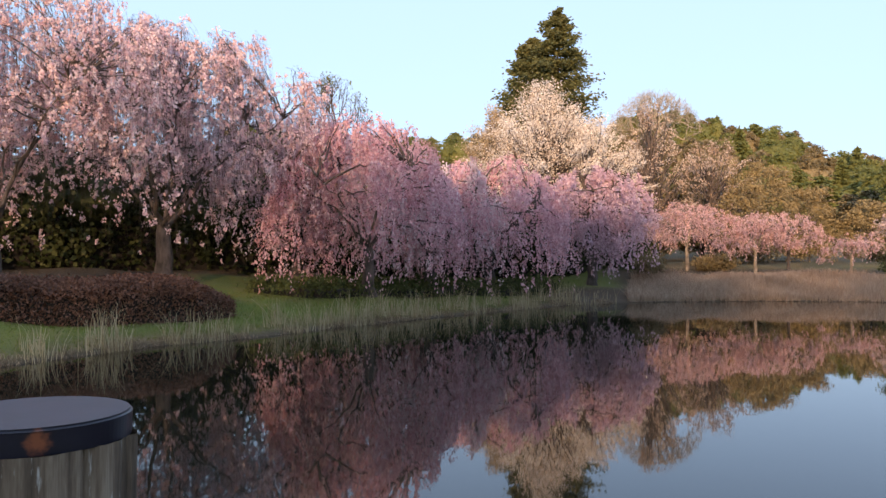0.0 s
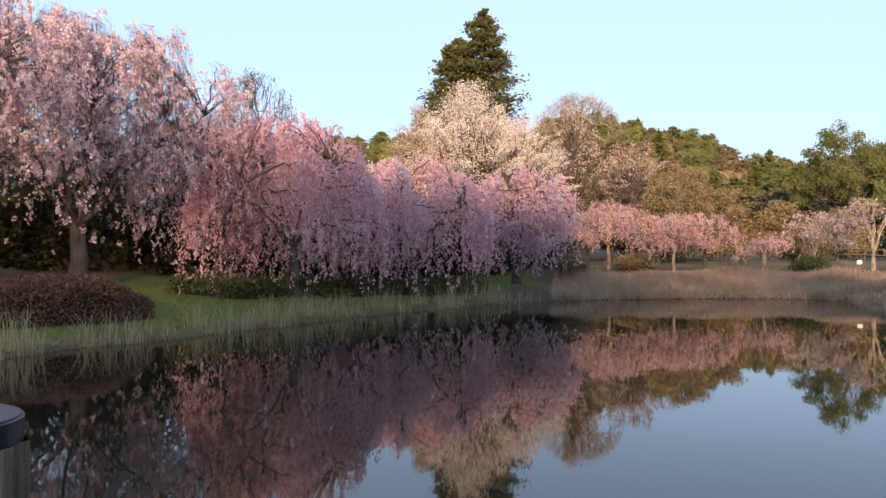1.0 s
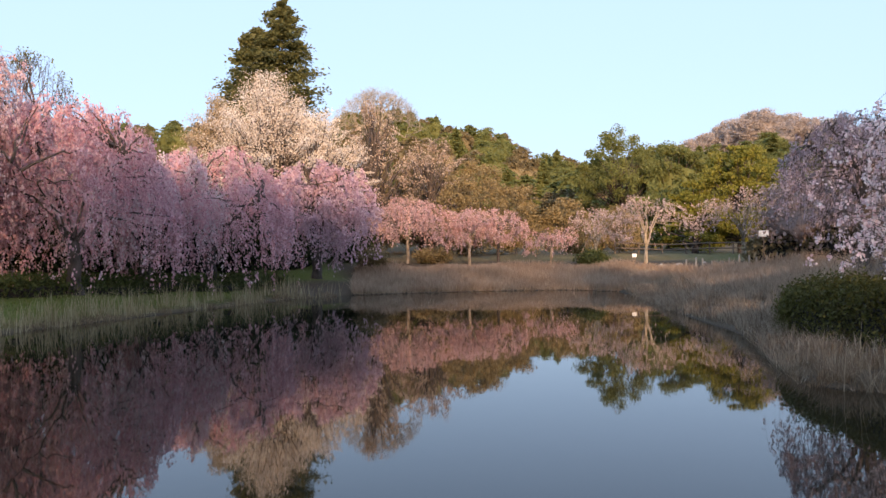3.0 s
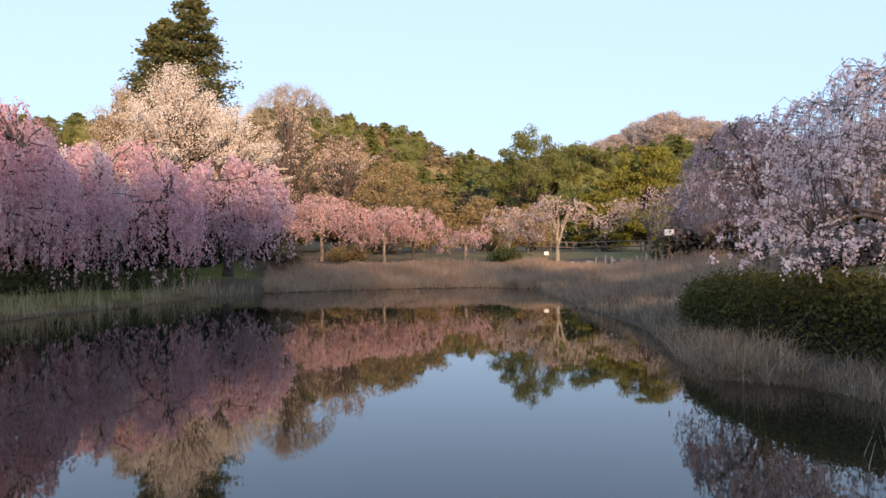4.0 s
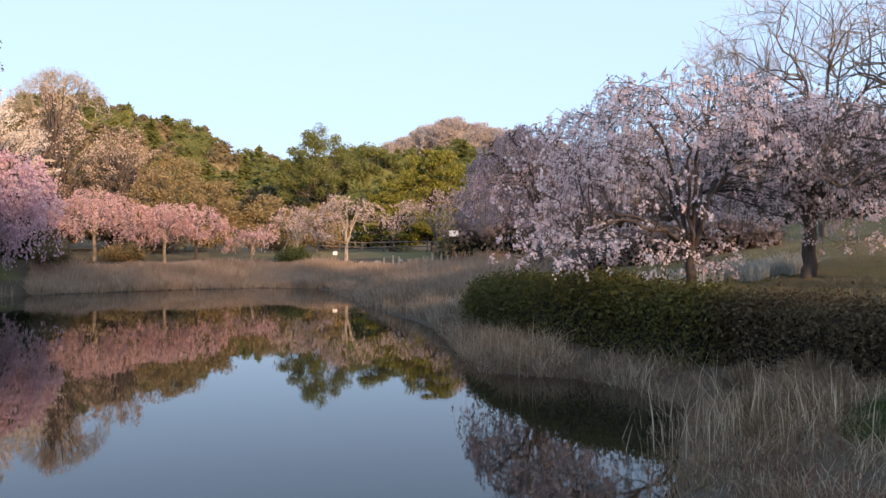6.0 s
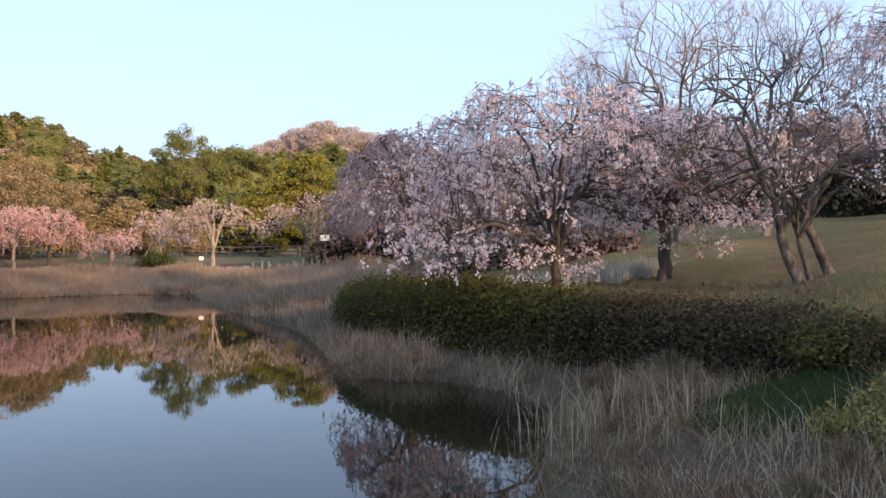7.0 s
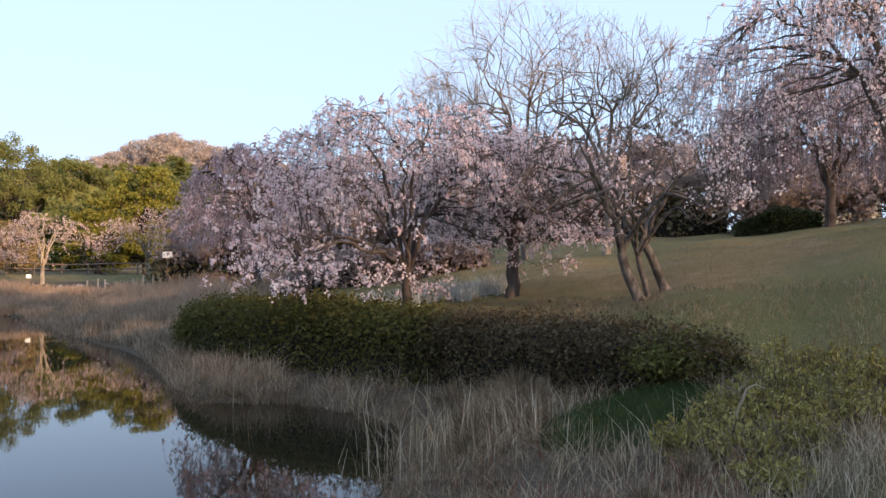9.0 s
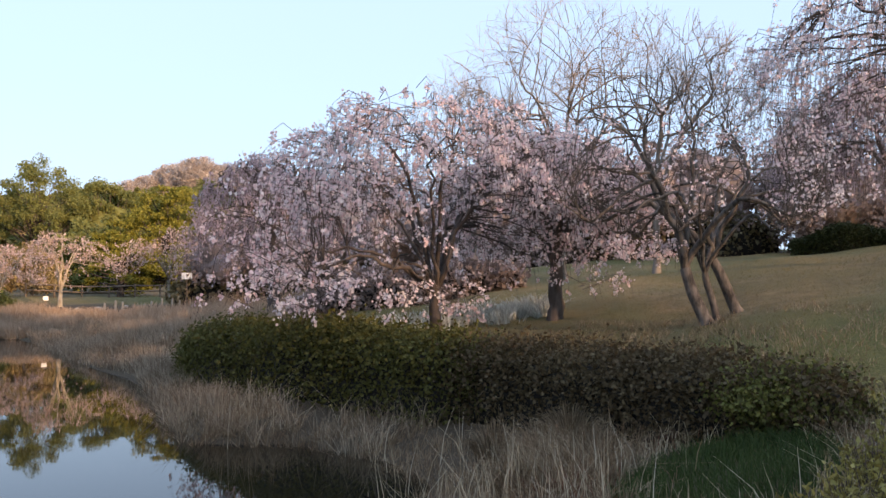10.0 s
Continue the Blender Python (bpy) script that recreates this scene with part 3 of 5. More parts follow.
def vase_tree(name, at, H, R, seed, label, group="", trunk_r=0.15, fork=0.2, lean=(0, 0), mat=None, tip=None, kids=(6, 4, 4, 4, 4), thin=0.005, buds=None, bud_size=0.05, bud_n=5, bud_share=0.3, bud_top=1.0, fullness=0.72, splay=1.2):
    """A tree bare or nearly so: a short trunk, and limbs that fan out and fork again and again into an even dome of fine twigs."""
    rng = np.random.default_rng(seed)
    x, y = at
    root = thing(name, (x, y, float(height(x, y))), label, "tree", group)
    mat = mat or BARK
    zf = fork * H
    foot = np.array([[0, 0, -0.12]])
    top = np.array([[lean[0] * zf, lean[1] * zf, zf]])
    K = 6
    trunk = wobble(rng, curve3(foot, (foot + top) / 2 + rng.normal(size=(1, 3)) * [0.05, 0.05, 0], top, K), 0.01)
    rad = trunk_r * np.linspace(1.0, 0.8, K)
    rad[0] *= 1.45
    piece("trunk", tubes(trunk, rad[None], 9), mat, root, smooth=True)
    steps = np.array([0.42, 0.64, 0.80, 0.91, 1.0])
    U, P, Rr, T = np.zeros((1, 2)), top, np.array([trunk_r]), None
    fine = []
    for lev, (k, st) in enumerate(zip(kids, steps)):
        n = len(P) * k
        if lev == 0:
            a = np.arange(k) * 2 * np.pi / k + rng.uniform(-0.4, 0.4, k)
            u = np.stack([np.cos(a), np.sin(a)], -1) * rng.uniform(0.35, 0.85, k)[:, None]
        else:
            u = np.repeat(U, k, 0) + rng.normal(size=(n, 2)) * (0.30, 0.30, 0.19, 0.12, 0.085)[lev]
        u = u / np.maximum(1, np.linalg.norm(u, axis=1))[:, None]
        s = st * rng.uniform(0.90, 1.03, n)
        dome = np.sqrt(1 - fullness * (u ** 2).sum(-1))
        E = np.stack([top[0, 0] + R * u[:, 0] * s ** splay, top[0, 1] + R * u[:, 1] * s ** splay, zf + (H - zf) * dome * s ** 0.9], -1)
        A = np.repeat(P, k, 0)
        up = np.repeat(unit(T), k, 0) if T is not None else np.array([[0, 0, 1.0]])
        M = (A + E) / 2 + (up * np.linalg.norm(E - A, axis=1, keepdims=True) * 0.5 - (E - A) / 2) * 0.35
        L = wobble(rng, curve3(A, M, E, 6), 0.035 / (lev + 1) ** 0.5)
        r0 = np.maximum(np.repeat(Rr, k) * (0.62 if lev == 0 else 0.56) * rng.uniform(0.75, 1.15, n), thin)
        lots = tubes(L, r0[:, None] * np.linspace(1.0, 0.7, 6)[None], 6 if lev < 2 else 3)
        if lev == 0:
            for q in range(n):
                piece("limb", tubes(L[q:q + 1], r0[q:q + 1, None] * np.linspace(1.0, 0.7, 6)[None], 7), mat, root, smooth=True)
        else:
            fine.append(lots)
        U, P, Rr, T = u, E, r0, E - M
    tagged(piece("branchwork", joined(*fine[:-1]), mat, root), kind="stuff")
    tagged(piece("twig", fine[-1], tip or mat, root), kind="stuff")
    if buds:
        keep = (rng.uniform(size=len(P)) < bud_share) & (P[:, 2] < bud_top * H)
        Pt = np.repeat(P[keep], bud_n, 0)
        piece("crown", flecks(rng, Pt + rng.normal(size=Pt.shape) * bud_size * 1.1, bud_size), buds, root)
    return root


# ---- undergrowth ----
def blades(rng, X, Y, tall, width, lean=0.25, Z=None):
    """Standing blades: bent narrow strips, rooted on the ground."""
    n = len(X)
    Z = height(X, Y) - 0.03 if Z is None else Z
    base = np.stack([X, Y, Z], -1)
    a = rng.uniform(0, 2 * np.pi, n)
    side = np.stack([np.cos(a), np.sin(a), 0 * a], -1)
    tip = unit(rng.normal(size=(n, 3)) * [1, 1, 0]) * (np.abs(rng.normal(size=n)) * lean * tall)[:, None]
    w = (np.asarray(width) * np.ones(n))[:, None] * 0.5
    up = np.array([0, 0, 1.0]) * np.asarray(tall)[:, None] if np.ndim(tall) else np.array([[0, 0, tall]]) * np.ones((n, 1))
    mid = base + up * 0.55 + tip * 0.35
    end = base + up * 0.97 + tip
    V = np.stack([base - side * w, base + side * w, mid + side * w * 0.8, mid - side * w * 0.8, end + side * w * 0.25, end - side * w * 0.25], 1)
    i = np.arange(n)[:, None] * 6
    F = np.concatenate([i + [0, 1, 2, 3], i + [3, 2, 4, 5]], 1).reshape(-1, 4)
    return V.reshape(-1, 3), F


def clumped(p, tall, scale=0.7, cut=-0.1, seed=0.0):
    """Thins the points out into clumps and varies their height from clump to clump."""
    v = np.array([noise.noise((a * scale, c * scale, seed)) + 0.4 * noise.noise((a * scale * 3, c * scale * 3, seed + 5)) for a, c in p])
    k = v > cut
    return p[k], tall[k] * np.clip(0.75 + 0.6 * v[k], 0.45, 1.25)


def along_shore(rng, n, pts, lo, hi):
    """Points on a strip beside the line pts, from lo to hi metres to its left."""
    pts = np.asarray(pts, float)
    seg = np.linalg.norm(np.diff(pts, axis=0), axis=1)
    u = rng.uniform(0, seg.sum(), n)
    cum = np.concatenate([[0], np.cumsum(seg)])
    k = np.clip(np.searchsorted(cum, u) - 1, 0, len(seg) - 1)
    f = ((u - cum[k]) / seg[k])[:, None]
    p = pts[k] * (1 - f) + pts[k + 1] * f
    t = unit(pts[k + 1] - pts[k])
    nrm = np.stack([-t[:, 1], t[:, 0]], -1)
    return p + nrm * rng.uniform(lo, hi, n)[:, None]


def stuff(name, arrays, mat, label, category):
    return tagged(piece(name, arrays, mat), label, category, kind="stuff")


def hedge(name, line, wide, tall, seed, mat, label, leaves=26000, size=0.06, inner=None, rough=0.075):
    """A clipped hedge along a line: a near-black body inside, a skin of small leaves, uneven at the top."""
    rng = np.random.default_rng(seed)
    line = np.asarray(line, float)
    mid = line.mean(0)
    root = thing(name, (mid[0], mid[1], float(height(*mid))), label, "hedge")
    off = np.array([mid[0], mid[1], float(height(*mid))])
    p = []
    for a, b in zip(line[:-1], line[1:]):
        k = max(2, int(np.linalg.norm(b - a) / 0.3))
        p += [a + (b - a) * i / k for i in range(k)]
    p = np.array(p + [line[-1]])
    t = unit(np.gradient(p, axis=0))
    nrm = np.stack([-t[:, 1], t[:, 0]], -1)
    sect = np.array([(-1, 0), (-1.0, 0.55), (-0.9, 0.85), (-0.5, 1.0), (0, 1.03), (0.5, 1.0), (0.9, 0.85), (1.0, 0.55), (1, 0)])
    taper = np.minimum(1, 0.3 + 0.7 * np.minimum(np.arange(len(p)), np.arange(len(p))[::-1]) / 5)
    bump = np.array([1 + 0.10 * noise.noise((q[0] * 0.8, q[1] * 0.8, seed)) for q in p])
    V = np.empty((len(p), len(sect), 3))
    gz = height(p[:, 0], p[:, 1])
    for j, (a, b) in enumerate(sect):
        V[:, j, :2] = p + nrm * (a * wide / 2 * taper)[:, None]
        V[:, j, 2] = np.where(b == 0, height(V[:, j, 0], V[:, j, 1]) - 0.05, gz + b * tall * bump * (0.25 + 0.75 * taper))
    inner_v = V * 1.0
    c = np.stack([p[:, 0], p[:, 1], gz + tall * 0.3], -1)[:, None]
    inner_v = c + (V - c) * 0.9
    inner_v[:, [0, -1], 2] = V[:, [0, -1], 2]
    k = len(sect)
    i = np.arange(len(p) - 1)[:, None] * k + np.arange(k - 1)[None]
    F = np.stack([i, i + 1, i + 1 + k, i + k], -1).reshape(-1, 4)
    piece("dark_core", (inner_v.reshape(-1, 3) - off, F), inner or CORE_DARK, root)
    u, v = rng.uniform(0, len(p) - 1.001, leaves), rng.uniform(0, k - 1.001, leaves)
    iu, iv = u.astype(int), v.astype(int)
    fu, fv = (u - iu)[:, None], (v - iv)[:, None]
    P = (V[iu, iv] * (1 - fv) + V[iu, iv + 1] * fv) * (1 - fu) + (V[iu + 1, iv] * (1 - fv) + V[iu + 1, iv + 1] * fv) * fu
    P = P + rng.normal(size=P.shape) * rough - (c[iu, 0] - P) * -0.08 * rng.uniform(0, 1, (leaves, 1))
    piece("foliage", flecks(rng, P - off, size, 1.4), mat, root)
    return root


def sprig(name, at, R, tall, seed, label, group=""):
    """A straggly shrub: upright thin stems, each with small leaves towards its tip."""
    rng = np.random.default_rng(seed)
    x, y = at
    root = thing(name, (x, y, float(height(x, y))), label, "shrub", group)
    n = 80
    az, rr = rng.uniform(0, 6.28, n), R * np.sqrt(rng.uniform(0, 1, n))
    A = np.stack([np.cos(az) * rr * 0.75, np.sin(az) * rr * 0.75, 0 * az - 0.05], -1)
    C = np.stack([np.cos(az) * rr * 1.1, np.sin(az) * rr * 1.1, tall * (1 - 0.35 * (rr / R) ** 2) * rng.uniform(0.5, 1.1, n)], -1)
    C[:, :2] += 0.07 * rng.normal(size=(n, 2))
    L = curve3(A, (A + C) / 2 + 0.05 * rng.normal(size=(n, 3)), C, 5)
    tagged(piece("stem", tubes(L, 0.005 * np.linspace(1.3, 0.5, 5)[None] * np.ones((n, 1)), 4), TWIG, root), kind="stuff")
    k = 11
    s = (rng.uniform(0.35, 1.0, (n, k)) ** 0.6)[..., None]
    P = A[:, None] + (C - A)[:, None] * s + 0.02 * rng.normal(size=(n, k, 3))
    up = np.broadcast_to(np.array([0, 0, 0.7]), P.shape) + 0.8 * rng.normal(size=P.shape)
    piece("foliage", flecks(rng, P.reshape(-1, 3), 0.026, 2.4, axis=up.reshape(-1, 3)), SPRIG, root)
    return root


# one even near-black colour for the body inside the hedges
CORE_DARK = plain("near_black_inside", (0.02, 0.016, 0.012), 0.95)


def shrub(name, at, R, tall, seed, mat, label, leaves=2500, size=0.07, group=""):
    rng = np.random.default_rng(seed)
    x, y = at
    root = thing(name, (x, y, float(height(x, y))), label, "shrub", group)
    n = 26
    az, rr = rng.uniform(0, 6.28, n), R * np.sqrt(rng.uniform(0.05, 1, n))
    tips = np.stack([np.cos(az) * rr, np.sin(az) * rr, tall * np.sqrt(np.clip(1.05 - (rr / R) ** 2 * 0.75, 0.1, 1)) * rng.uniform(0.6, 1, n)], -1)
    A = np.stack([np.cos(az) * 0.1, np.sin(az) * 0.1, 0 * az - 0.05], -1)
    M = (A + tips) / 2 + [0, 0, 0.12 * tall]
    tagged(piece("stem", tubes(curve3(A, M, tips, 5), 0.012 * np.linspace(1.3, 0.4, 5)[None] * np.ones((n, 1)), 4), TWIG, root), kind="stuff")
    c = tips[rng.integers(0, n, leaves)] * rng.uniform(0.35, 1.0, (leaves, 1))
    P = c + rng.normal(size=(leaves, 3)) * np.array([0.22 * R, 0.22 * R, 0.12 * tall])
    P[:, 2] = np.abs(P[:, 2]) + 0.02
    piece("foliage", flecks(rng, P, size, 1.4), mat, root)
    return root


# ==== the place ====
build_ground()
build_water()

def upto(x, y, top):
    """How tall a thing at (x, y) is whose top stands at that height over the water."""
    return top - float(height(x, y))


# weeping cherries on the far left bank
BANK = "weeping cherries along the bank"
weeping_tree("weeping_cherry", (-14.2, 26.5), 10.0, 5.6, 11, ROSE, "tall pink weeping cherry in full bloom behind a brown hedge", BANK, sprays=150, strands=17, fleck=30, size=0.075, low=0.3, peak=3.0, streak=(0.95, 1.0, 0.95, 1.15),  sink=0.7, slim=0.5, lift=0.03, fine=0.6, tight=0.22, long_share=0.08, twig_r=0.003, bunch=12, full=0.75)
weeping_tree("weeping_cherry", (-10.3, 31.0), 9.6, 5.3, 12, ROSE, "tall pink weeping cherry in full bloom with a thick forked trunk", BANK, sprays=165, strands=18, fleck=30, size=0.075, low=0.1, peak=2.8, streak=(0.95, 1.0, 0.95, 1.15),  sink=0.7, slim=0.5, lift=0.03, fine=0.6, trunk_r=0.34, tight=0.22, bunch=12, full=0.75, long_share=0.12, twig_r=0.003)
weeping_tree("weeping_cherry", (-6.0, 34.4), 7.4, 3.6, 13, ROSE, "pale pink weeping cherry with hanging branches above dark shrubs", BANK, sprays=84, strands=18, fill=0.15, lift=0.04, slim=0.45, sink=0.78, fleck=26, size=0.075, low=0.06, tight=0.2, twig_r=0, bunch=8, full=0.78, long_share=0.2)
weeping_tree("weeping_cherry", (-3.0, 33.6), 7.3, 4.1, 14, PINK_WARM, "deep pink weeping cherry with branches hanging to the grass", BANK, sprays=94, strands=19, fill=0.15, fleck=28, size=0.08, low=0.0, tight=0.19, twig_r=0, bunch=8, full=0.82, long_share=0.46, edge=0.27, lift=0.04, slim=0.45, sink=0.78)
weeping_tree("weeping_cherry", (2.2, 40.0), 6.7, 4.3, 15, PINK_WARM, "wide deep pink weeping cherry hanging low over the bank", BANK, sprays=98, strands=18, fill=0.15, fleck=26, size=0.085, low=0.0, tight=0.19, twig_r=0, bunch=8, full=0.82, long_share=0.34, edge=0.34, lift=0.04, slim=0.45, sink=0.78)
weeping_tree("weeping_cherry", (8.0, 45.0), 6.3, 3.0, 16, ORCHID, "lilac-pink weeping cherry, dulled as in shade, beside the white cherry", BANK, sprays=80, strands=13, fleck=22, size=0.11, low=0.05, twig_r=0, long_share=0.25)

weeping_tree("weeping_cherry", (-0.6, 37.4), 6.3, 3.3, 17, PINK_PALE, "pale pink weeping cherry between two deeper pink ones", BANK, sprays=62, strands=16, fill=0.15, fleck=26, size=0.085, low=0.02, tight=0.19, twig_r=0, bunch=8, full=0.78, long_share=0.24, edge=0.4, lift=0.04, slim=0.45, sink=0.78)

# the far shore
FAR = "small weeping cherries on the far shore"
for x, y, h, r, seed, mat, label, sp, fl, fork, bark in (
        (14.8, 51.0, 4.2, 2.9, 21, SALMON, "pink umbrella-shaped weeping cherry in warm sunlight", 70, 15, 0.34, BARK_PALE),
        (18.5, 49.8, 3.7, 2.0, 22, SALMON, "pink weeping cherry with a straight pale trunk", 44, 13, 0.36, BARK_PALE),
        (20.8, 50.6, 3.6, 1.9, 23, SALMON, "pink weeping cherry with a dark leaning trunk", 34, 13, 0.4, BARK),
        (23.7, 48.8, 2.8, 1.5, 24, SALMON, "small pale pink weeping cherry on a thin trunk", 20, 10, 0.42, BARK_PALE),
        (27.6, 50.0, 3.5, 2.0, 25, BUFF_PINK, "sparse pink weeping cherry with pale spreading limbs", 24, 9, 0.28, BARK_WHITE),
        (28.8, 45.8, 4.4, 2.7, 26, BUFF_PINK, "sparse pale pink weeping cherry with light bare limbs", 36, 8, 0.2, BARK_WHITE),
        (35.3, 44.8, 4.3, 2.7, 27, BUFF_PINK, "pale pink weeping cherry beside a white sign", 36, 10, 0.24, BARK_PALE)):
    weeping_tree("small_weeping_cherry", (x, y), h, r, seed, mat, label, FAR, sprays=sp, strands=10, fleck=round(fl * 1.6), size=0.075, fork=fork, trunk_r=0.03 * h, slim=0.8,
                 edge=0.38, low=0.2, twig_r=0, bark=bark, tight=0.5, bunch=6, full=0.75, arch=1.45, droop=0.8, limbs=7)

# white and buff cherries, the tall conifers behind
upright_tree("white_cherry", (6.7, 55.8), 11.8, 8.2, 31, WHITE_BLOSSOM, "tall white-flowering cherry glowing in the sun", clumps=320, fleck=190, size=0.082, base=0.14, flat=0.32, loose=0.09, streak=2.4, trunk_r=0.35, point=0.72, shape=0.2)
upright_tree("white_cherry", (9.8, 54.6), 9.4, 3.8, 36, WHITE_BLOSSOM, "lower white-flowering cherry leaning into the tall one", clumps=130, fleck=160, size=0.082, base=0.25, flat=0.3, loose=0.12, streak=2.2, trunk_r=0.25)
upright_tree("budding_cherry", (3.6, 58.5), 10.6, 5.0, 37, GOLD_BUD, "golden-brown budding cherry beside the white one", clumps=300, fleck=120, size=0.085, base=0.06, flat=0.4, loose=0.10, streak=2.4, trunk_r=0.25, point=0.6, shape=0.3)
upright_tree("buff_cherry", (15.2, 61.0), 11.4, 4.6, 32, BUFF_BLOSSOM, "buff-pink wild cherry with layered branches", clumps=130, fleck=56, size=0.11, base=0.12, flat=0.22, loose=0.12, streak=1.9, trunk_r=0.28, point=0.5, shape=0.3)
upright_tree("buff_cherry", (19.4, 61.0), 8.6, 3.6, 33, BUFF_BLOSSOM, "low buff-pink wild cherry with layered branches", clumps=90, fleck=60, size=0.11, base=0.2, flat=0.22, loose=0.13, streak=1.9, trunk_r=0.22)
for i, (x, y, h, r) in enumerate(((11.6, 63.5, 9.4, 4.2), (16.2, 66.0, 10.2, 4.0), (20.6, 67.0, 8.4, 3.8), (23.4, 68.0, 6.6, 3.4), (-1.5, 62.0, 9.0, 4.0), (-6.0, 60.0, 8.4, 4.0))):
    upright_tree("budding_tree", (x, y), h, r, 370 + i, BUD_BROWN, "brown budding tree filling the wood behind the cherries", "budding trees", clumps=170, fleck=110, size=0.11, base=0.04, flat=0.6, loose=0.15, trunk_r=0.2, core=0.42, skin=1500, point=0.4, shape=0.4, streak=0.8)
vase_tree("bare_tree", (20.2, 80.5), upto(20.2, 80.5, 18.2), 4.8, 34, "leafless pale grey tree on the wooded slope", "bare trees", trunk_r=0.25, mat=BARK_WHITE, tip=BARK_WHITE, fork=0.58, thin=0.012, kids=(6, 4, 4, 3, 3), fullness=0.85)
vase_tree("bare_tree", (-6.3, 48.0), upto(-6.3, 48.0, 12.6), 2.2, 35, "thin grey-green tree showing above the blossom", "bare trees", trunk_r=0.16, fork=0.5, thin=0.008, kids=(5, 3, 3, 3, 3), buds=EVERGREEN, bud_size=0.1, bud_n=3, bud_share=0.45)
conifer_tree("conifer", (10.2, 74.3), upto(10.2, 74.3, 24.0), 6.0, 41, CONIFER, "tall dark cedar with a thin spire and ragged boughs", "cedars", whorls=30, per=13, fleck=110, size=0.17, tilt=-0.1, rag=0.42, fuzz=(0.09, 0.55), wood=False)
conifer_tree("conifer", (8.2, 75.5), upto(8.2, 75.5, 21.6), 5.2, 42, CONIFER, "broad dark cedar with a blunt top", "cedars", whorls=30, per=16, fleck=110, size=0.18, rag=0.22, tilt=-0.1, taper=0.55, fuzz=(0.10, 0.65), wood=False)

# ---- the wooded slope ----
def slope():
    rng = np.random.default_rng(50)
    kinds = [conifer_tree("pine", (60.0, 216.0), 10.0, 2.7, 51, PINE, "dark green pine on the wooded slope", "slope pines", wood=False, whorls=24, per=9, fleck=22, size=0.4, rag=0.25, bare=0.03, core=0.55),
             conifer_tree("pine", (64.0, 218.0), 10.0, 3.4, 54, PINE, "broad dark green pine on the wooded slope", "slope pines", wood=False, whorls=18, per=11, fleck=26, size=0.4, rag=0.4, bare=0.03, core=0.7, taper=0.5),
             upright_tree("evergreen", (80.0, 205.0), 10.0, 3.6, 52, EVERGREEN, "rounded evergreen tree on the wooded slope", "slope evergreens", wood=False, core=0.7, skin=1600, clumps=70, fleck=44, size=0.36, base=0.04, flat=0.8, loose=0.26),
             upright_tree("brown_tree", (85.0, 212.0), 10.0, 3.2, 53, BUD_BROWN, "brown budding tree on the wooded slope", "slope brown trees", wood=False, core=0.6, skin=1300, clumps=80, fleck=46, size=0.32, base=0.04, flat=0.8, loose=0.22),
             upright_tree("bare_hill_tree", (160.0, 195.0), 10.0, 3.8, 81, HILL_BROWN, "leafless brown tree on the distant hill", "hill trees", wood=False, core=0.45, skin=1400, clumps=120, fleck=60, size=0.2, base=0.02, flat=0.8, loose=0.22)]
    rows = ((112, 1.75, 9.0), (140, 1.6, 10.5), (170, 1.45, 11.5), (198, 1.3, 12.0), (226, 1.2, 12.0), (247, 1.15, 12.0), (264, 1.05, 12.5))
    for row, (far, step, tall) in enumerate(rows):
        for a in np.arange(-14 if row in (1, 3, 6) else 12, 64 if row in (1, 6) else 47, step):
            aa, D = a + rng.uniform(-0.45, 0.45) * step, far + rng.uniform(-7, 7)
            x, y = D * math.sin(radians(aa)), D * math.cos(radians(aa))
            if aa > 34.6 and row > 3:
                k = 4
            elif 22.6 < aa < 24.8 and row > 1:
                k = rng.choice(5, p=(0.05, 0.05, 0.1, 0.8, 0))
            elif aa < 20:
                k = rng.choice(5, p=(0.16, 0.22, 0.27, 0.35, 0))
            elif aa < 30:
                k = rng.choice(5, p=(0.18, 0.36, 0.34, 0.12, 0))
            else:
                k = rng.choice(5, p=(0.05, 0.18, 0.65, 0.12, 0))
            h = (1.0 if row == 6 else 0.68 if aa > 34 else 0.86) * tall / 10 * rng.uniform(0.84, 1.08) * (1.06 if k == 0 else 0.95)
            ob = copy_thing(kinds[k], pose(x, y, float(height(x, y)), 0, 0, rng.uniform(0, 360)))
            ob.scale = (rng.uniform(1.0, 1.35) * (1.0 if k == 0 else 1.5 if k == 4 else 1.2),) * 2 + (1.12 + 0.06 * rng.normal() if k == 4 else h,)


slope()
upright_tree("round_evergreen", (48.2, 81.9), upto(48.2, 81.9, 15.2), 4.9, 61, EVERGREEN, "rounded evergreen with sky showing through its crown", clumps=100, fleck=210, size=0.17, base=0.3, flat=0.85, loose=0.2)
upright_tree("round_evergreen", (54.0, 80.0), upto(54.0, 80.0, 13.6), 5.2, 62, EVERGREEN, "dense rounded evergreen above the far shore", clumps=130, fleck=190, size=0.18, base=0.1, flat=0.6, loose=0.2, core=0.5)
upright_tree("yellow_green_tree", (41.6, 53.0), upto(41.6, 53.0, 10.0), 3.4, 63, YELLOW_GREEN, "yellow-green tree in fresh leaf", clumps=120, fleck=190, size=0.14, base=0.1, flat=0.45, loose=0.24)
upright_tree("yellow_green_tree", (38.4, 54.2), upto(38.4, 54.2, 7.2), 2.7, 65, YELLOW_GREEN, "lower yellow-green tree in fresh leaf", clumps=80, fleck=170, size=0.14, base=0.05, flat=0.45, loose=0.24)
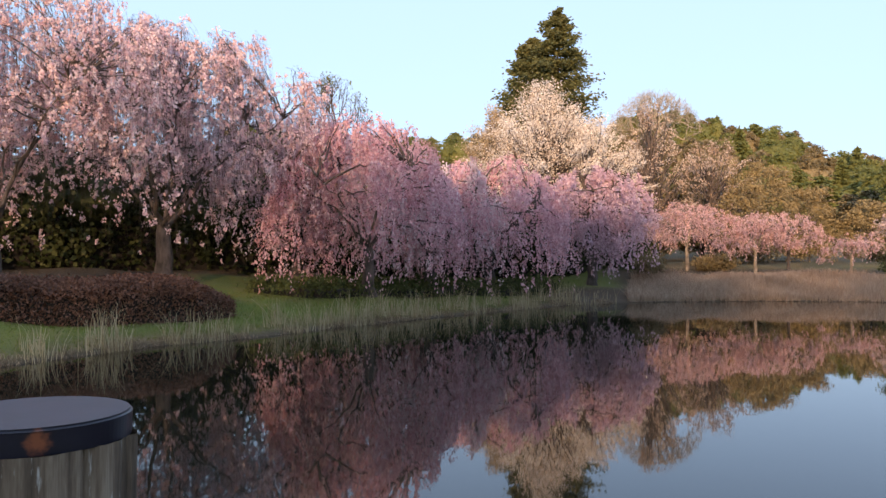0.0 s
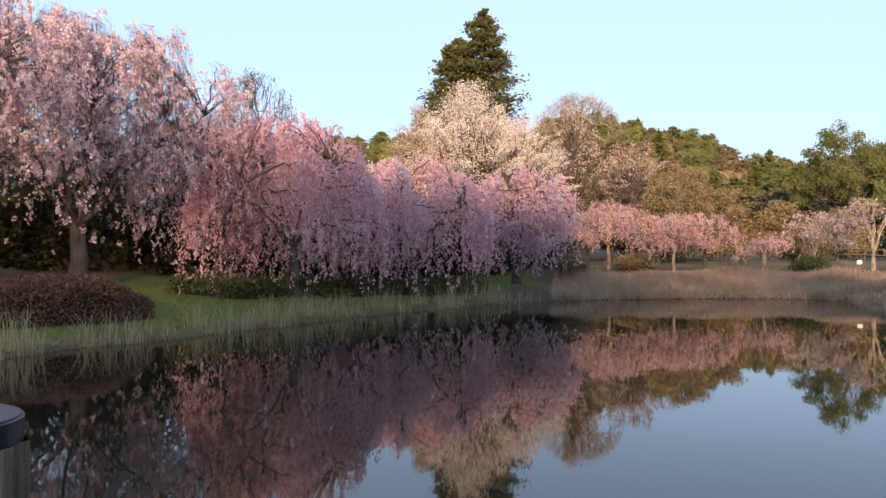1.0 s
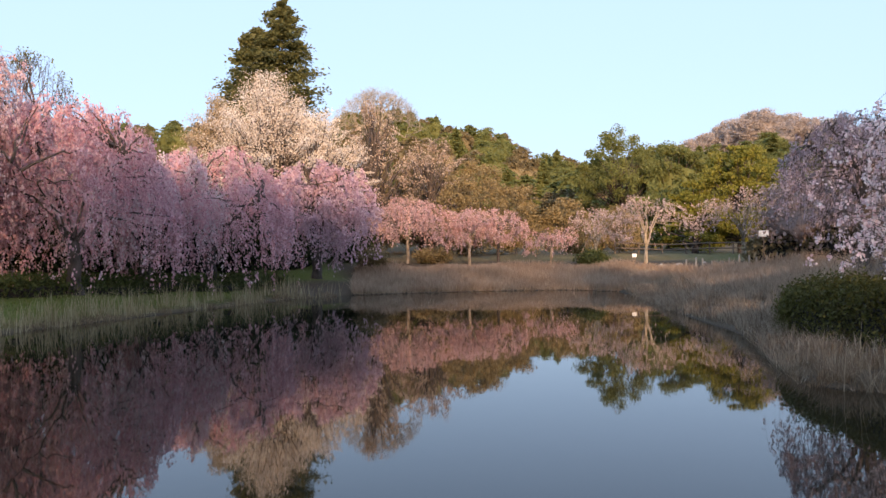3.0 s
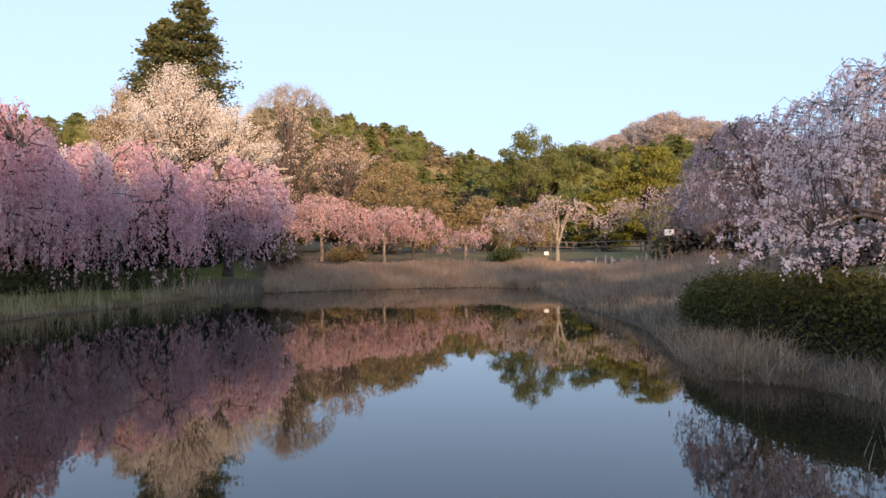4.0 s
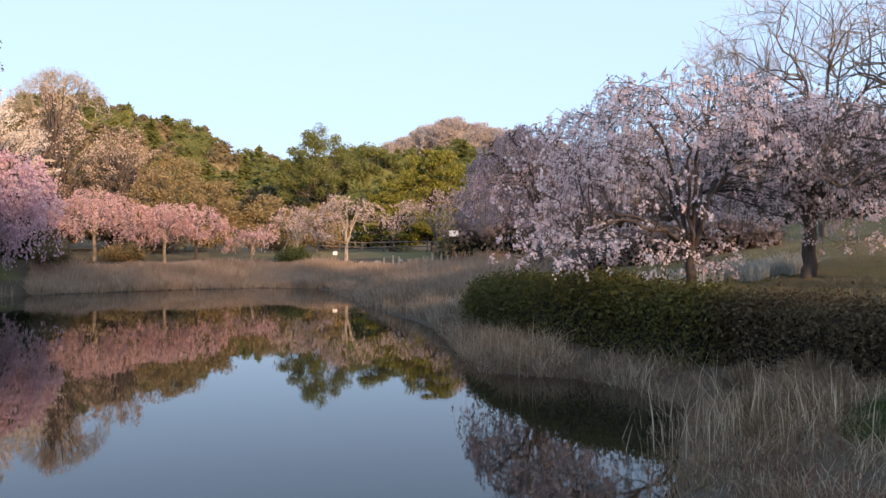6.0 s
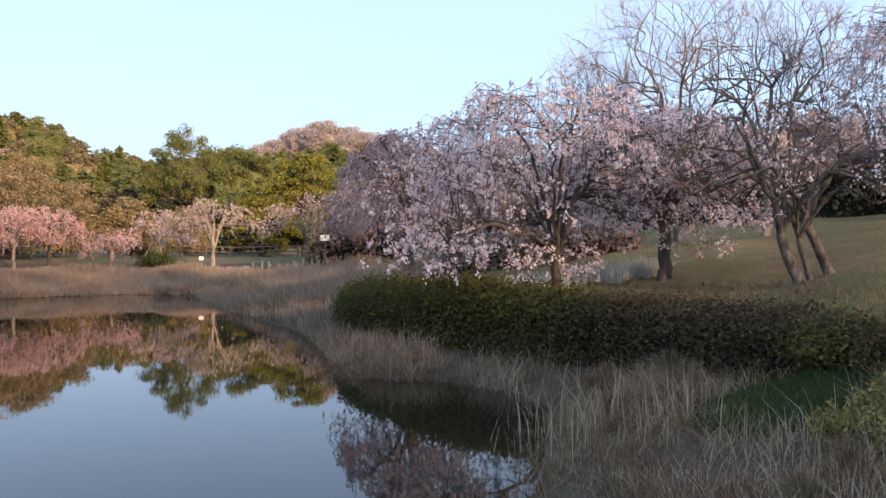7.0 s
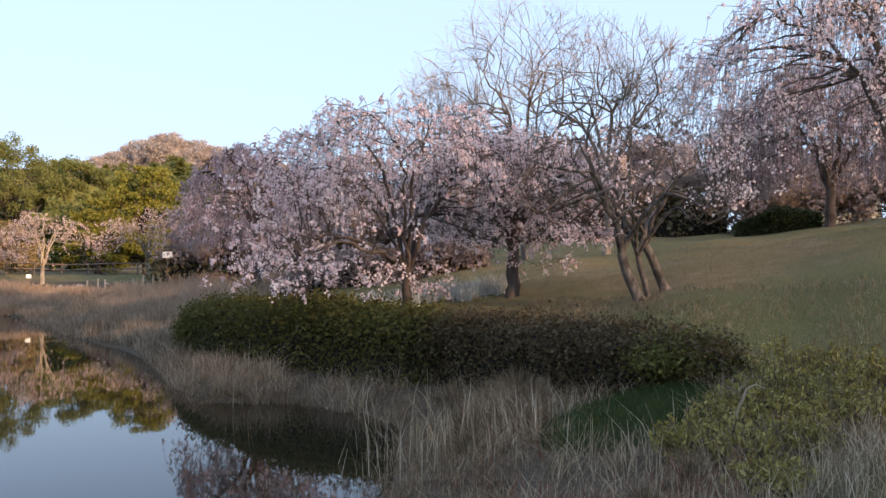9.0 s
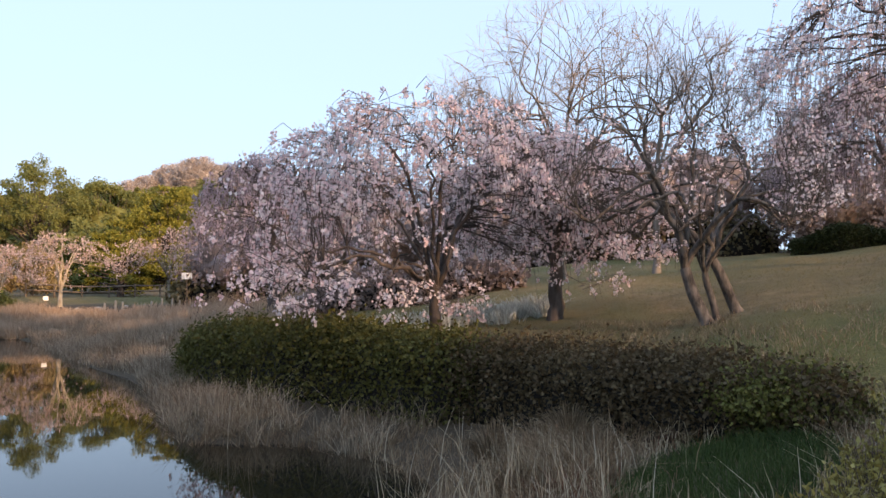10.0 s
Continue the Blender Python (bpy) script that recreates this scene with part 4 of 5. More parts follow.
upright_tree("evergreen_tree", (44.0, 66.0), 6.0, 4.0, 64, EVERGREEN, "low dark evergreen tree behind the cherries", clumps=60, fleck=120, size=0.28, base=0.1, flat=0.6, loose=0.3)
for i, (x, y, h, r) in enumerate(((21.5, 57.5, 6.3, 2.6), (25.5, 58.5, 5.2, 2.6), (29.5, 58.0, 4.2, 2.4), (33.5, 57.0, 3.4, 2.2), (24.0, 62.0, 7.4, 2.6))):
    upright_tree("bamboo_thicket", (x, y), h, r, 70 + i, BAMBOO, "straw-yellow bamboo thicket behind the cherries", "bamboo thickets", clumps=60, fleck=170, size=0.12, base=0.05, flat=0.7, loose=0.32, trunk_r=0.05)


# ---- small things on the far shore ----
WHITE_PAINT = plain("white_paint", (0.80, 0.80, 0.78), 0.5, vary=0.08)
WEATHERED = plain("weathered_wood", (0.16, 0.12, 0.09), 0.85)
STONE = plain("pale_stone", (0.46, 0.43, 0.38), 0.9, vary=0.35, scale=7)


def box(sx, sy, sz, at=(0, 0, 0), bevel=0.01):
    bm = bmesh.new()
    bmesh.ops.create_cube(bm, size=1)
    for v in bm.verts:
        v.co = Vector((v.co.x * sx, v.co.y * sy, v.co.z * sz)) + Vector(at)
    if bevel:
        bmesh.ops.bevel(bm, geom=bm.edges[:], offset=bevel, segments=2, affect="EDGES")
    return bm


def notice(at, tall, wide, deep, turn, label):
    """A small board on a post."""
    x, y = at
    root = thing("notice_board", (x, y, float(height(x, y))), label, "sign")
    root.rotation_euler = (0, 0, radians(turn))
    part("post", box(0.06, 0.06, tall, (0, 0, tall / 2 - 0.1)), WEATHERED, root)
    part("board", box(wide, 0.03, deep, (0, -0.05, tall - deep / 2)), WHITE_PAINT, root, "plain white painted board")


notice((29.9, 36.3), upto(29.9, 36.3, 3.15), 0.5, 0.32, -40, "white board on a post by the reed bed")
notice((27.6, 45.2), 0.8, 0.27, 0.22, -32, "small white board on a low post by a cherry")


def boulder(at, size, seed, label, group, mat=None):
    rng = np.random.default_rng(seed)
    bm = bmesh.new()
    bmesh.ops.create_icosphere(bm, subdivisions=2, radius=1)
    k = rng.uniform(0.75, 1.25, 3)
    for v in bm.verts:
        n_ = noise.noise(v.co * 1.3 + Vector((seed, 0, 0)))
        v.co = Vector((v.co.x * k[0], v.co.y * k[1], v.co.z * 0.7 * k[2])) * size * (1 + 0.3 * n_)
    me = bpy.data.meshes.new("boulder")
    bm.to_mesh(me), bm.free()
    me.materials.append(mat or STONE)
    ob = new("boulder", me)
    ob.location = (at[0], at[1], float(height(*at)) + size * 0.25)
    tagged(ob, label, "stone", group)


for i, (x, y, s) in enumerate(((28.6, 43.8, 0.18), (29.6, 43.4, 0.22), (31.0, 42.9, 0.12), (26.4, 45.2, 0.13), (33.2, 41.6, 0.16))):
    boulder((x, y), s, 400 + i, "pale rounded boulder at the edge of the reeds", "boulders")
for i in range(26):
    boulder((11.5 + 0.62 * i + 0.2 * math.sin(i * 2.3), 49.6 - 0.12 * i + 0.25 * math.sin(i * 1.7)), 0.10 + 0.05 * math.sin(i * 3.1), 420 + i, "small pale edging stone beside the far path", "edging stones")


DARK_STONE = plain("dark_wet_stone", (0.05, 0.045, 0.04), 0.7, vary=0.4, scale=9)
for i, (x, y, r) in enumerate(((21.4, 36.4, 0.17), (21.0, 35.3, 0.2), (21.6, 37.1, 0.13), (19.2, 41.2, 0.14))):
    boulder((x, y), r, 460 + i, "dark wet stone at the water's edge before the reeds", "dark shore stones", DARK_STONE)
boulder((25.7, 15.4), 0.45, 470, "dark weathered stone block on the lawn behind the cherries", "lawn stones", DARK_STONE)


def stake(at, tall, seed):
    """A short rounded post, split a little at the top."""
    x, y = at
    bm = bmesh.new()
    bmesh.ops.create_cone(bm, cap_ends=True, segments=10, radius1=0.06, radius2=0.05, depth=tall)
    bmesh.ops.translate(bm, verts=bm.verts, vec=(0, 0, tall / 2 - 0.08))
    bmesh.ops.bevel(bm, geom=[e for e in bm.edges if min(v.co.z for v in e.verts) > tall * 0.8], offset=0.015, segments=2, affect="EDGES")
    for v in bm.verts:
        v.co += Vector((0.02, 0.012, 0)) * math.sin(seed * 1.7) * v.co.z
    me = bpy.data.meshes.new("stake")
    bm.to_mesh(me), bm.free()
    me.materials.append(WEATHERED_PALE)
    ob = new("stake", me)
    ob.location = (x, y, float(height(x, y)))
    tagged(ob, "short weathered grey stake in the reed bed", "post", "stakes along the reeds")


WEATHERED_PALE = plain("pale_weathered_wood", (0.34, 0.31, 0.27), 0.85)
for i in range(11):
    stake((28.0 + 0.36 * i + 0.08 * math.sin(i * 2.1), 40.4 - 0.3 * i), 0.75 + 0.12 * math.sin(i * 1.3), i)


def rail_fence(a, b_, posts, label):
    a, b_ = Vector(a), Vector(b_)
    root = thing("rail_fence", (a.x, a.y, float(height(a.x, a.y))), label, "fence")
    for k in range(posts):
        p = a.lerp(b_, k / (posts - 1))
        part("post", box(0.09, 0.09, 0.95, (p.x - a.x, p.y - a.y, float(height(p.x, p.y)) - root.location.z + 0.4)), WEATHERED, root)
        if k:
            for hgt in (0.42, 0.78):
                q = a.lerp(b_, (k - 1) / (posts - 1))
                P = np.array([[[q.x - a.x, q.y - a.y, float(height(q.x, q.y)) - root.location.z + hgt], [p.x - a.x, p.y - a.y, float(height(p.x, p.y)) - root.location.z + hgt]]])
                piece("rail", tubes(P, np.array([[0.045, 0.045]]), 8), WEATHERED, root)


rail_fence((30.5, 52.5), (41.0, 48.0), 8, "low weathered two-rail wooden fence behind the cherries")


def prop(at, top, label):
    x, y = at
    z = float(height(x, y))
    ob = piece("support_pole", tubes(np.array([[[0, 0, -0.1], [(top[0] - x), (top[1] - y), top[2] - z]]]), np.array([[0.05, 0.04]]), 8), WEATHERED)
    ob.location = (x, y, z)
    tagged(ob, label, "pole")


prop((25.9, 49.6), (27.1, 49.9, 3.1), "slanting wooden pole propping a cherry branch")


def house():
    """A small cream outbuilding beyond the lawn."""
    x, y = 59.5, 7.0
    z = float(height(x, y))
    root = thing("outbuilding", (x, y, z), "small cream-walled outbuilding with a brown roof beyond the hedge", "building")
    root.rotation_euler = (0, 0, radians(6))
    cream = plain("cream_plaster", (0.62, 0.52, 0.36), 0.85, vary=0.12)
    part("wall", box(2.6, 3.4, 2.4, (0, 0, 1.1), 0.03), cream, root)
    bm = box(3.2, 4.0, 0.16, (0, 0, 2.42), 0.03)
    for v in bm.verts:
        v.co.z += 0.55 * (1 - abs(v.co.x) / 1.6)
    part("roof", bm, plain("brown_roof", (0.12, 0.08, 0.06), 0.8), root)
    win = part("window", box(0.06, 0.8, 0.8, (-1.33, 0.7, 1.35), 0.01), plain("window_frame_paint", (0.5, 0.48, 0.44), 0.6), root)
    part("pane", box(0.02, 0.66, 0.66, (-1.37, 0.7, 1.35), 0), plain("dark_glass", (0.03, 0.035, 0.04), 0.08), win)
    part("door", box(0.06, 0.85, 1.9, (-1.33, -0.7, 0.95), 0.01), plain("brown_door", (0.18, 0.11, 0.07), 0.6), root)


house()

# dark wood behind the left bank
for i, (x, y, h, r) in enumerate(((-20, 33, 6.5, 3.6), (-16, 37, 6.0, 3.6), (-11.5, 39, 5.5, 3.4), (-7.5, 41, 4.6, 3.2), (-2.5, 43, 4.4, 3.2), (2.5, 47.5, 4.2, 3.0), (7.0, 51, 3.6, 2.8), (11.0, 53, 3.0, 2.2), (-23, 28, 6.5, 3.6))):
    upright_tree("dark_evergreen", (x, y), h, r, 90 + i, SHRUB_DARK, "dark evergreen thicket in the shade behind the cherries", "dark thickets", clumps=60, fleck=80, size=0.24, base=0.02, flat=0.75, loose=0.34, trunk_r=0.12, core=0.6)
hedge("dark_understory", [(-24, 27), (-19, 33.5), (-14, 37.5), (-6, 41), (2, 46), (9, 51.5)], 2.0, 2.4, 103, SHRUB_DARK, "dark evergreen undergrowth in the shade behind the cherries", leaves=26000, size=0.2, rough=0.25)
hedge("brown_undergrowth", [(32, 40), (35, 30), (39, 20), (44, 11)], 2.0, 1.9, 104, BUD_BROWN, "reddish-brown leafless undergrowth behind the lawn", leaves=18000, size=0.18, rough=0.25)
hedge("red_brown_shrub_row", [(19.6, 18.4), (21.3, 16.4), (23.6, 13.4)], 1.3, 0.9, 105, MAUVE_TWIG, "row of reddish-brown shrubs behind the weeping cherries", leaves=12000, size=0.1, rough=0.15)
hedge("brown_hedge", [(-16.0, 19.6), (-12.6, 22.4), (-9.7, 24.4), (-6.8, 26.6)], 3.2, 0.95, 101, HEDGE_BROWN, "broad clipped red-brown hedge on the grassy bank", leaves=52000, size=0.055, rough=0.06)
hedge("low_shrub_row", [(-7.2, 31.6), (-4.2, 33.2), (-0.8, 36.8), (2.4, 39.4), (5.6, 42.8)], 1.4, 0.24, 102, SHRUB_MID, "low dark green shrubs under the weeping cherries", leaves=16000, size=0.09, rough=0.26)

shrub("dark_green_shrub", (25.3, 46.4), 1.0, 1.25, 106, SHRUB_MID, "rounded dark green shrub beside a small cherry", leaves=5200, size=0.09)
shrub("brown_shrub", (11.6, 47.6), 1.1, 1.4, 107, BUD_BROWN, "brown budding shrub under the far cherries", leaves=5200, size=0.08)
shrub("straw_shrub", (16.8, 51.6), 1.4, 1.1, 108, BAMBOO, "straw-yellow shrub behind the small pink cherries", leaves=5200, size=0.09)

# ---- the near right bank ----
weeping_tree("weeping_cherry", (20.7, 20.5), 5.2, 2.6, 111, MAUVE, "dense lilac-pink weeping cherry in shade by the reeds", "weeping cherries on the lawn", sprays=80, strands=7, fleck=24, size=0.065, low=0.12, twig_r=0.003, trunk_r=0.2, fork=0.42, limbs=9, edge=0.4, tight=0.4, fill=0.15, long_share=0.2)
weeping_tree("weeping_cherry", (15.6, 10.8), 5.3, 3.3, 112, LILAC, "pale pink weeping cherry drooping over the clipped hedge", "weeping cherries on the lawn", streak=(1.0, 0.5, 1.0, 1.0), arch=1.9, bunch=9, sprays=135, strands=9, fleck=27, size=0.058, low=0.0, trunk_r=0.13, slim=0.75, limbs=9, edge=0.3, twig_r=0.005, fill=0.4, tight=0.45, full=0.75, droop=0.5, long_share=0.1, peak=1.25, fine=0.8,
             arms=[(-3.3, 0.2, 1.35), (-2.6, 1.4, 1.6), (-2.7, -1.0, 1.3)],
             extra=[(-2.6, 0.9, 1.7), (-3.0, 0.5, 1.5), (-3.4, 0.3, 1.2), (-3.8, 0.4, 0.9), (-3.3, -0.3, 1.1), (-2.9, -0.8, 1.2), (-3.6, -0.4, 0.8), (-1.2, -0.8, 0.9), (-0.6, -0.4, 1.1), (-1.8, 0.3, 1.3), (-0.4, -0.5, 0.7), (-0.3, 0.3, 0.9), (-2.3, 1.5, 1.3)])
weeping_tree("weeping_cherry", (17.8, 9.3), 3.9, 2.5, 113, LILAC, "smaller pale pink weeping cherry with a stout trunk", "weeping cherries on the lawn", streak=(1.0, 0.5, 1.0, 1.0), arch=1.7, bunch=9, sprays=72, strands=9, fleck=27, size=0.058, low=0.12, trunk_r=0.17, fork=0.3, edge=0.35, droop=0.5, long_share=0.08, tight=0.45, full=0.75, fine=0.8, peak=1.5)
for i, (x, y, h, lean, r) in enumerate(((16.63, 5.79, 4.7, (-0.14, 0.40), 2.6), (16.78, 5.7, 4.0, (-0.08, 0.24), 2.0), (17.28, 5.46, 4.5, (-0.18, 0.46), 2.7))):
    vase_tree("sparse_cherry", (x, y), h, r, 184 + i, "sparse leaning cherry stem with thin scattered blossom on the lawn", "sparse cherry stems", trunk_r=(0.115, 0.07, 0.105)[i], fork=0.2, lean=lean, mat=BARK_LICHEN, tip=BARK_LICHEN,
              splay=0.78, kids=(4, 3, 3, 3, 3), thin=0.0035, buds=LILAC, bud_size=0.055, bud_n=8, bud_share=0.42, bud_top=0.75, fullness=0.9)
weeping_tree("weeping_cherry", (22.9, 1.6), 6.6, 4.3, 115, LILAC, "large weeping cherry with long arching dark limbs", "weeping cherries on the lawn", streak=(1.0, 0.5, 1.0, 1.0), sprays=150, arch=1.4, bunch=8, strands=9, fleck=22, size=0.062, low=0.14, trunk_r=0.2, edge=0.34, droop=0.75, long_share=0.2, tight=0.4, fill=0.45)
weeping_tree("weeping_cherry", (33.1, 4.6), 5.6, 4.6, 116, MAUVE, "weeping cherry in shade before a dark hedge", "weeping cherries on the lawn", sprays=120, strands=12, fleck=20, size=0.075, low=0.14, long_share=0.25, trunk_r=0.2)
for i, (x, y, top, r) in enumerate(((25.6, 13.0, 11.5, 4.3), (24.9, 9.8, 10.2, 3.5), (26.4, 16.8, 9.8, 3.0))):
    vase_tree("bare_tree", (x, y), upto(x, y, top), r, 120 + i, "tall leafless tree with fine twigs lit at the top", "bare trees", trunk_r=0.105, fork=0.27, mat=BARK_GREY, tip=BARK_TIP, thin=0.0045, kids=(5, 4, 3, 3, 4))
for i, (x, y, h, r) in enumerate(((35, 27, 6.0, 3.6), (36, 23, 6.0, 3.4), (39, 20, 6.4, 3.6), (40, 16.5, 5.6, 3.2), (43, 14, 6, 3.4), (45, 10, 5.5, 3.2), (42, 8.6, 4.4, 3.0), (45, 6.4, 4.2, 2.8), (47, 3.6, 4.0, 2.8), (34, 32, 6, 3.4), (33, 36.5, 5, 3), (50, 1, 5, 3.4), (47, -5, 5.4, 3.6))):
    upright_tree("brown_thicket", (x, y), h, r, 130 + i, MAUVE_TWIG, "mauve-brown leafless thicket behind the lawn", "brown thickets", core=0.6, skin=700, clumps=56, fleck=50, size=0.18, base=0.03, flat=0.8, loose=0.34, trunk_r=0.12)
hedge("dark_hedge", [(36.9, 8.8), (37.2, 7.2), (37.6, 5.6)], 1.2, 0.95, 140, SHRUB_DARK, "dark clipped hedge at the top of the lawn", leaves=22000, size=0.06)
hedge("clipped_hedge", [(14.8, 16.8), (14.1, 14.6), (13.4, 12.0), (13.2, 9.5), (13.05, 7.0)], 1.7, 1.0, 141, HEDGE_OLIVE, "clipped olive-green hedge along the pond bank", leaves=64000, size=0.047, rough=0.13)
hedge("rust_hedge", [(13.25, 9.4), (13.0, 7.0), (12.6, 5.3), (12.0, 3.6), (11.7, 2.9)], 1.4, 0.82, 142, HEDGE_RUST, "ragged rust-brown hedge continuing the clipped one", leaves=52000, size=0.042, rough=0.13)
shrub("green_bush", (11.9, 3.5), 0.75, 0.75, 143, HEDGE_GREEN, "bushy green shrub at the end of the hedge", leaves=9000, size=0.035)


def pale_bed():
    """A bed of low white-variegated grass tufts behind the hedge."""
    rng = np.random.default_rng(150)
    p = along_shore(rng, 11000, [(15.2, 15.2), (16.4, 13.3), (17.4, 11.6), (18.9, 10.0)], -0.9, 0.7)
    p, tall = clumped(p, rng.uniform(0.18, 0.5, len(p)), 1.6, -0.1, 4.0)
    stuff("pale_grass_bed", blades(rng, p[:, 0], p[:, 1], tall, 0.022, 0.7), WHITE_FLOWER, "bed of low white-variegated grass at the lawn's edge", "grass")


pale_bed()


def reeds():
    rng = np.random.default_rng(200)
    left = SHORE[1:10]
    p = along_shore(rng, 5200, left, -0.2, 1.2)
    p, tall = clumped(p, 0.15 + rng.uniform(0.1, 1.0, len(p)) ** 1.6, 0.7, 0.05, 3.0)
    stuff("bank_reeds", blades(rng, p[:, 0], p[:, 1], tall, 0.018, 0.35), REED_BANK, "dry pale reeds along the grassy bank", "reeds")
    p = along_shore(rng, 9000, left, -0.08, 0.45)
    p, tall = clumped(p, rng.uniform(0.04, 0.2, len(p)), 1.1, -0.15, 5.0)
    stuff("bank_edge_grass", blades(rng, p[:, 0], p[:, 1], tall, 0.016, 1.0), BRUSH, "short dead brown grass at the foot of the bank", "grass")
    p = np.stack([rng.uniform(6.5, 28, 90000), rng.uniform(38.5, 49, 90000)], -1)
    dd = shore_distance(p[:, 0], p[:, 1])
    p = p[(dd > 0.05) & (dd < 6.6) & (p[:, 0] > 9.0 + 0.25 * (p[:, 1] - 41))]
    p, tall = clumped(p, rng.uniform(0.2, 0.72, len(p)), 0.35, -0.7, 31.0)
    stuff("far_reeds", blades(rng, p[:, 0], p[:, 1], tall, 0.028, 0.5), REED_MAUVE, "brown dry reed bed on the far shore", "reeds")
    p = along_shore(rng, 26000, [(24, 40), (21.1, 33.5), (17.5, 25.4), (15.8, 19.9), (13.5, 16), (11.4, 12.9)], -0.4, 2.6)
    p, tall = clumped(p, rng.uniform(0.2, 0.6, len(p)), 0.8, -0.3, 2.0)
    stuff("shore_reeds", blades(rng, p[:, 0], p[:, 1], tall, 0.018, 0.6), REED_GREY, "brown dry reeds on the curving shore", "reeds")
    p = along_shore(rng, 15000, SHORE[18:28], -0.2, 1.3)
    p, tall = clumped(p, rng.uniform(0.05, 0.32, len(p)), 1.5, -0.2, 9.0)
    stuff("near_reeds", blades(rng, p[:, 0], p[:, 1], tall, 0.008, 1.1), BRUSH_DARK, "dry straw-coloured reeds at the water's edge", "reeds")
    p = along_shore(rng, 9000, [(14.6, 18.0), (13.5, 16), (11.2, 12.9), (10.2, 11.2), (11.0, 10.0), (10.9, 8.4)], -0.15, 1.5)
    p, tall = clumped(p, rng.uniform(0.15, 0.6, len(p)), 1.9, 0.0, 14.0)
    stuff("leaning_reeds", blades(rng, p[:, 0], p[:, 1], tall, 0.009, 1.1), REED_MIX, "leaning dry reeds between hedge and water", "reeds")
    p = along_shore(rng, 34000, [(25.5, 40), (21.6, 33.5), (18.0, 25.4), (16.3, 19.9)], 1.8, 8.5)
    p, tall = clumped(p, rng.uniform(0.3, 0.85, len(p)), 0.6, -0.5, 41.0)
    stuff("brown_reed_bed", blades(rng, p[:, 0], p[:, 1], tall, 0.026, 0.5), REED_MAUVE, "wide bed of dry brown reeds behind the shore", "reeds")
    p = along_shore(rng, 60, SHORE[19:25], -0.3, 1.2)
    stuff("reed_stalks", blades(rng, p[:, 0], p[:, 1], rng.uniform(0.4, 0.95, len(p)), 0.008, 0.4), REED_PALE, "tall pale bleached reed stalks at the water's edge", "reeds")


reeds()


def hollow(x, y):
    return ((x - 10.0) / 1.5) ** 2 + ((y - 3.6) / 0.95) ** 2 < 1


def brush():
    rng = np.random.default_rng(210)
    p = np.stack([rng.uniform(3.2, 13.0, 64000), rng.uniform(-4.5, 6.5, 64000)], -1)
    dd = shore_distance(p[:, 0], p[:, 1])
    p = p[(dd > 0.08) & (dd < 5.0) & ~hollow(p[:, 0], p[:, 1])]
    q, tall = clumped(p[:15000], rng.uniform(0.10, 0.45, 15000), 1.3, -0.08, 1.0)
    tall = tall * np.clip(shore_distance(q[:, 0], q[:, 1]) / 1.3, 0.22, 1)
    stuff("dry_brush", blades(rng, q[:, 0], q[:, 1], tall, 0.008, 1.2), BRUSH, "tangled dry brown brush on the near bank", "brush")
    q, tall = clumped(p[15000:20000], rng.uniform(0.14, 0.5, 5000)[:len(p[15000:20000])], 0.9, -0.1, 6.0)
    tall = tall * np.clip(shore_distance(q[:, 0], q[:, 1]) / 1.3, 0.22, 1)
    stuff("bleached_grass", blades(rng, q[:, 0], q[:, 1], tall, 0.008, 0.6), REED_PALE, "bleached dry grass among the brush", "grass")
    q, tall = clumped(p[20000:], rng.uniform(0.1, 0.34, len(p[20000:])), 0.8, 0.12, 12.0)
    tall = tall * np.clip(shore_distance(q[:, 0], q[:, 1]) / 1.3, 0.22, 1)
    stuff("red_brown_weeds", blades(rng, q[:, 0], q[:, 1], tall, 0.010, 1.0), RED_BRUSH, "red-brown dead weeds among the brush", "brush")
    n = 6500
    u = rng.uniform(0, 1, n)
    x = 11.4 - 2.6 * u + 0.32 * rng.normal(size=n)
    y = 6.1 - 1.7 * u + 0.32 * rng.normal(size=n)
    q, tall = clumped(np.stack([x, y], -1), rng.uniform(0.12, 0.55, n) * (1.05 - 0.5 * u), 1.9, 0.0, 8.0)
    stuff("weed_heap", blades(rng, q[:, 0], q[:, 1], tall, 0.010, 1.4), BRUSH_DARK, "heap of tangled dry brown weeds by the hedge", "brush")
    p = np.stack([rng.uniform(8.3, 11.7, 14000), rng.uniform(2.5, 4.8, 14000)], -1)
    p = p[hollow(p[:, 0], p[:, 1])]
    stuff("hollow_grass", blades(rng, p[:, 0], p[:, 1], rng.uniform(0.06, 0.2, len(p)), 0.010, 0.6), SHADED_GRASS, "dark green grass in the hollow beside the hedge", "grass")


brush()
for i, (x, y, r, h) in enumerate(((8.3, 2.5, 0.26, 0.42), (9.0, 2.35, 0.32, 0.46), (9.7, 2.2, 0.36, 0.5), (10.4, 2.05, 0.4, 0.5), (11.2, 2.0, 0.45, 0.55), (11.9, 2.2, 0.5, 0.65), (8.8, 1.5, 0.35, 0.34), (10.0, 1.2, 0.4, 0.36), (7.4, 1.5, 0.28, 0.3), (9.5, 1.75, 0.4, 0.42), (10.6, 1.5, 0.45, 0.45), (11.3, 1.15, 0.45, 0.45), (8.3, 1.95, 0.34, 0.4), (12.0, 1.4, 0.5, 0.5), (11.9, 0.3, 0.4, 0.36))):
    sprig("yellow_green_shrub", (x, y), r, h, 160 + i, "straggly low shrub with young yellow-green leaves", "near shrubs")


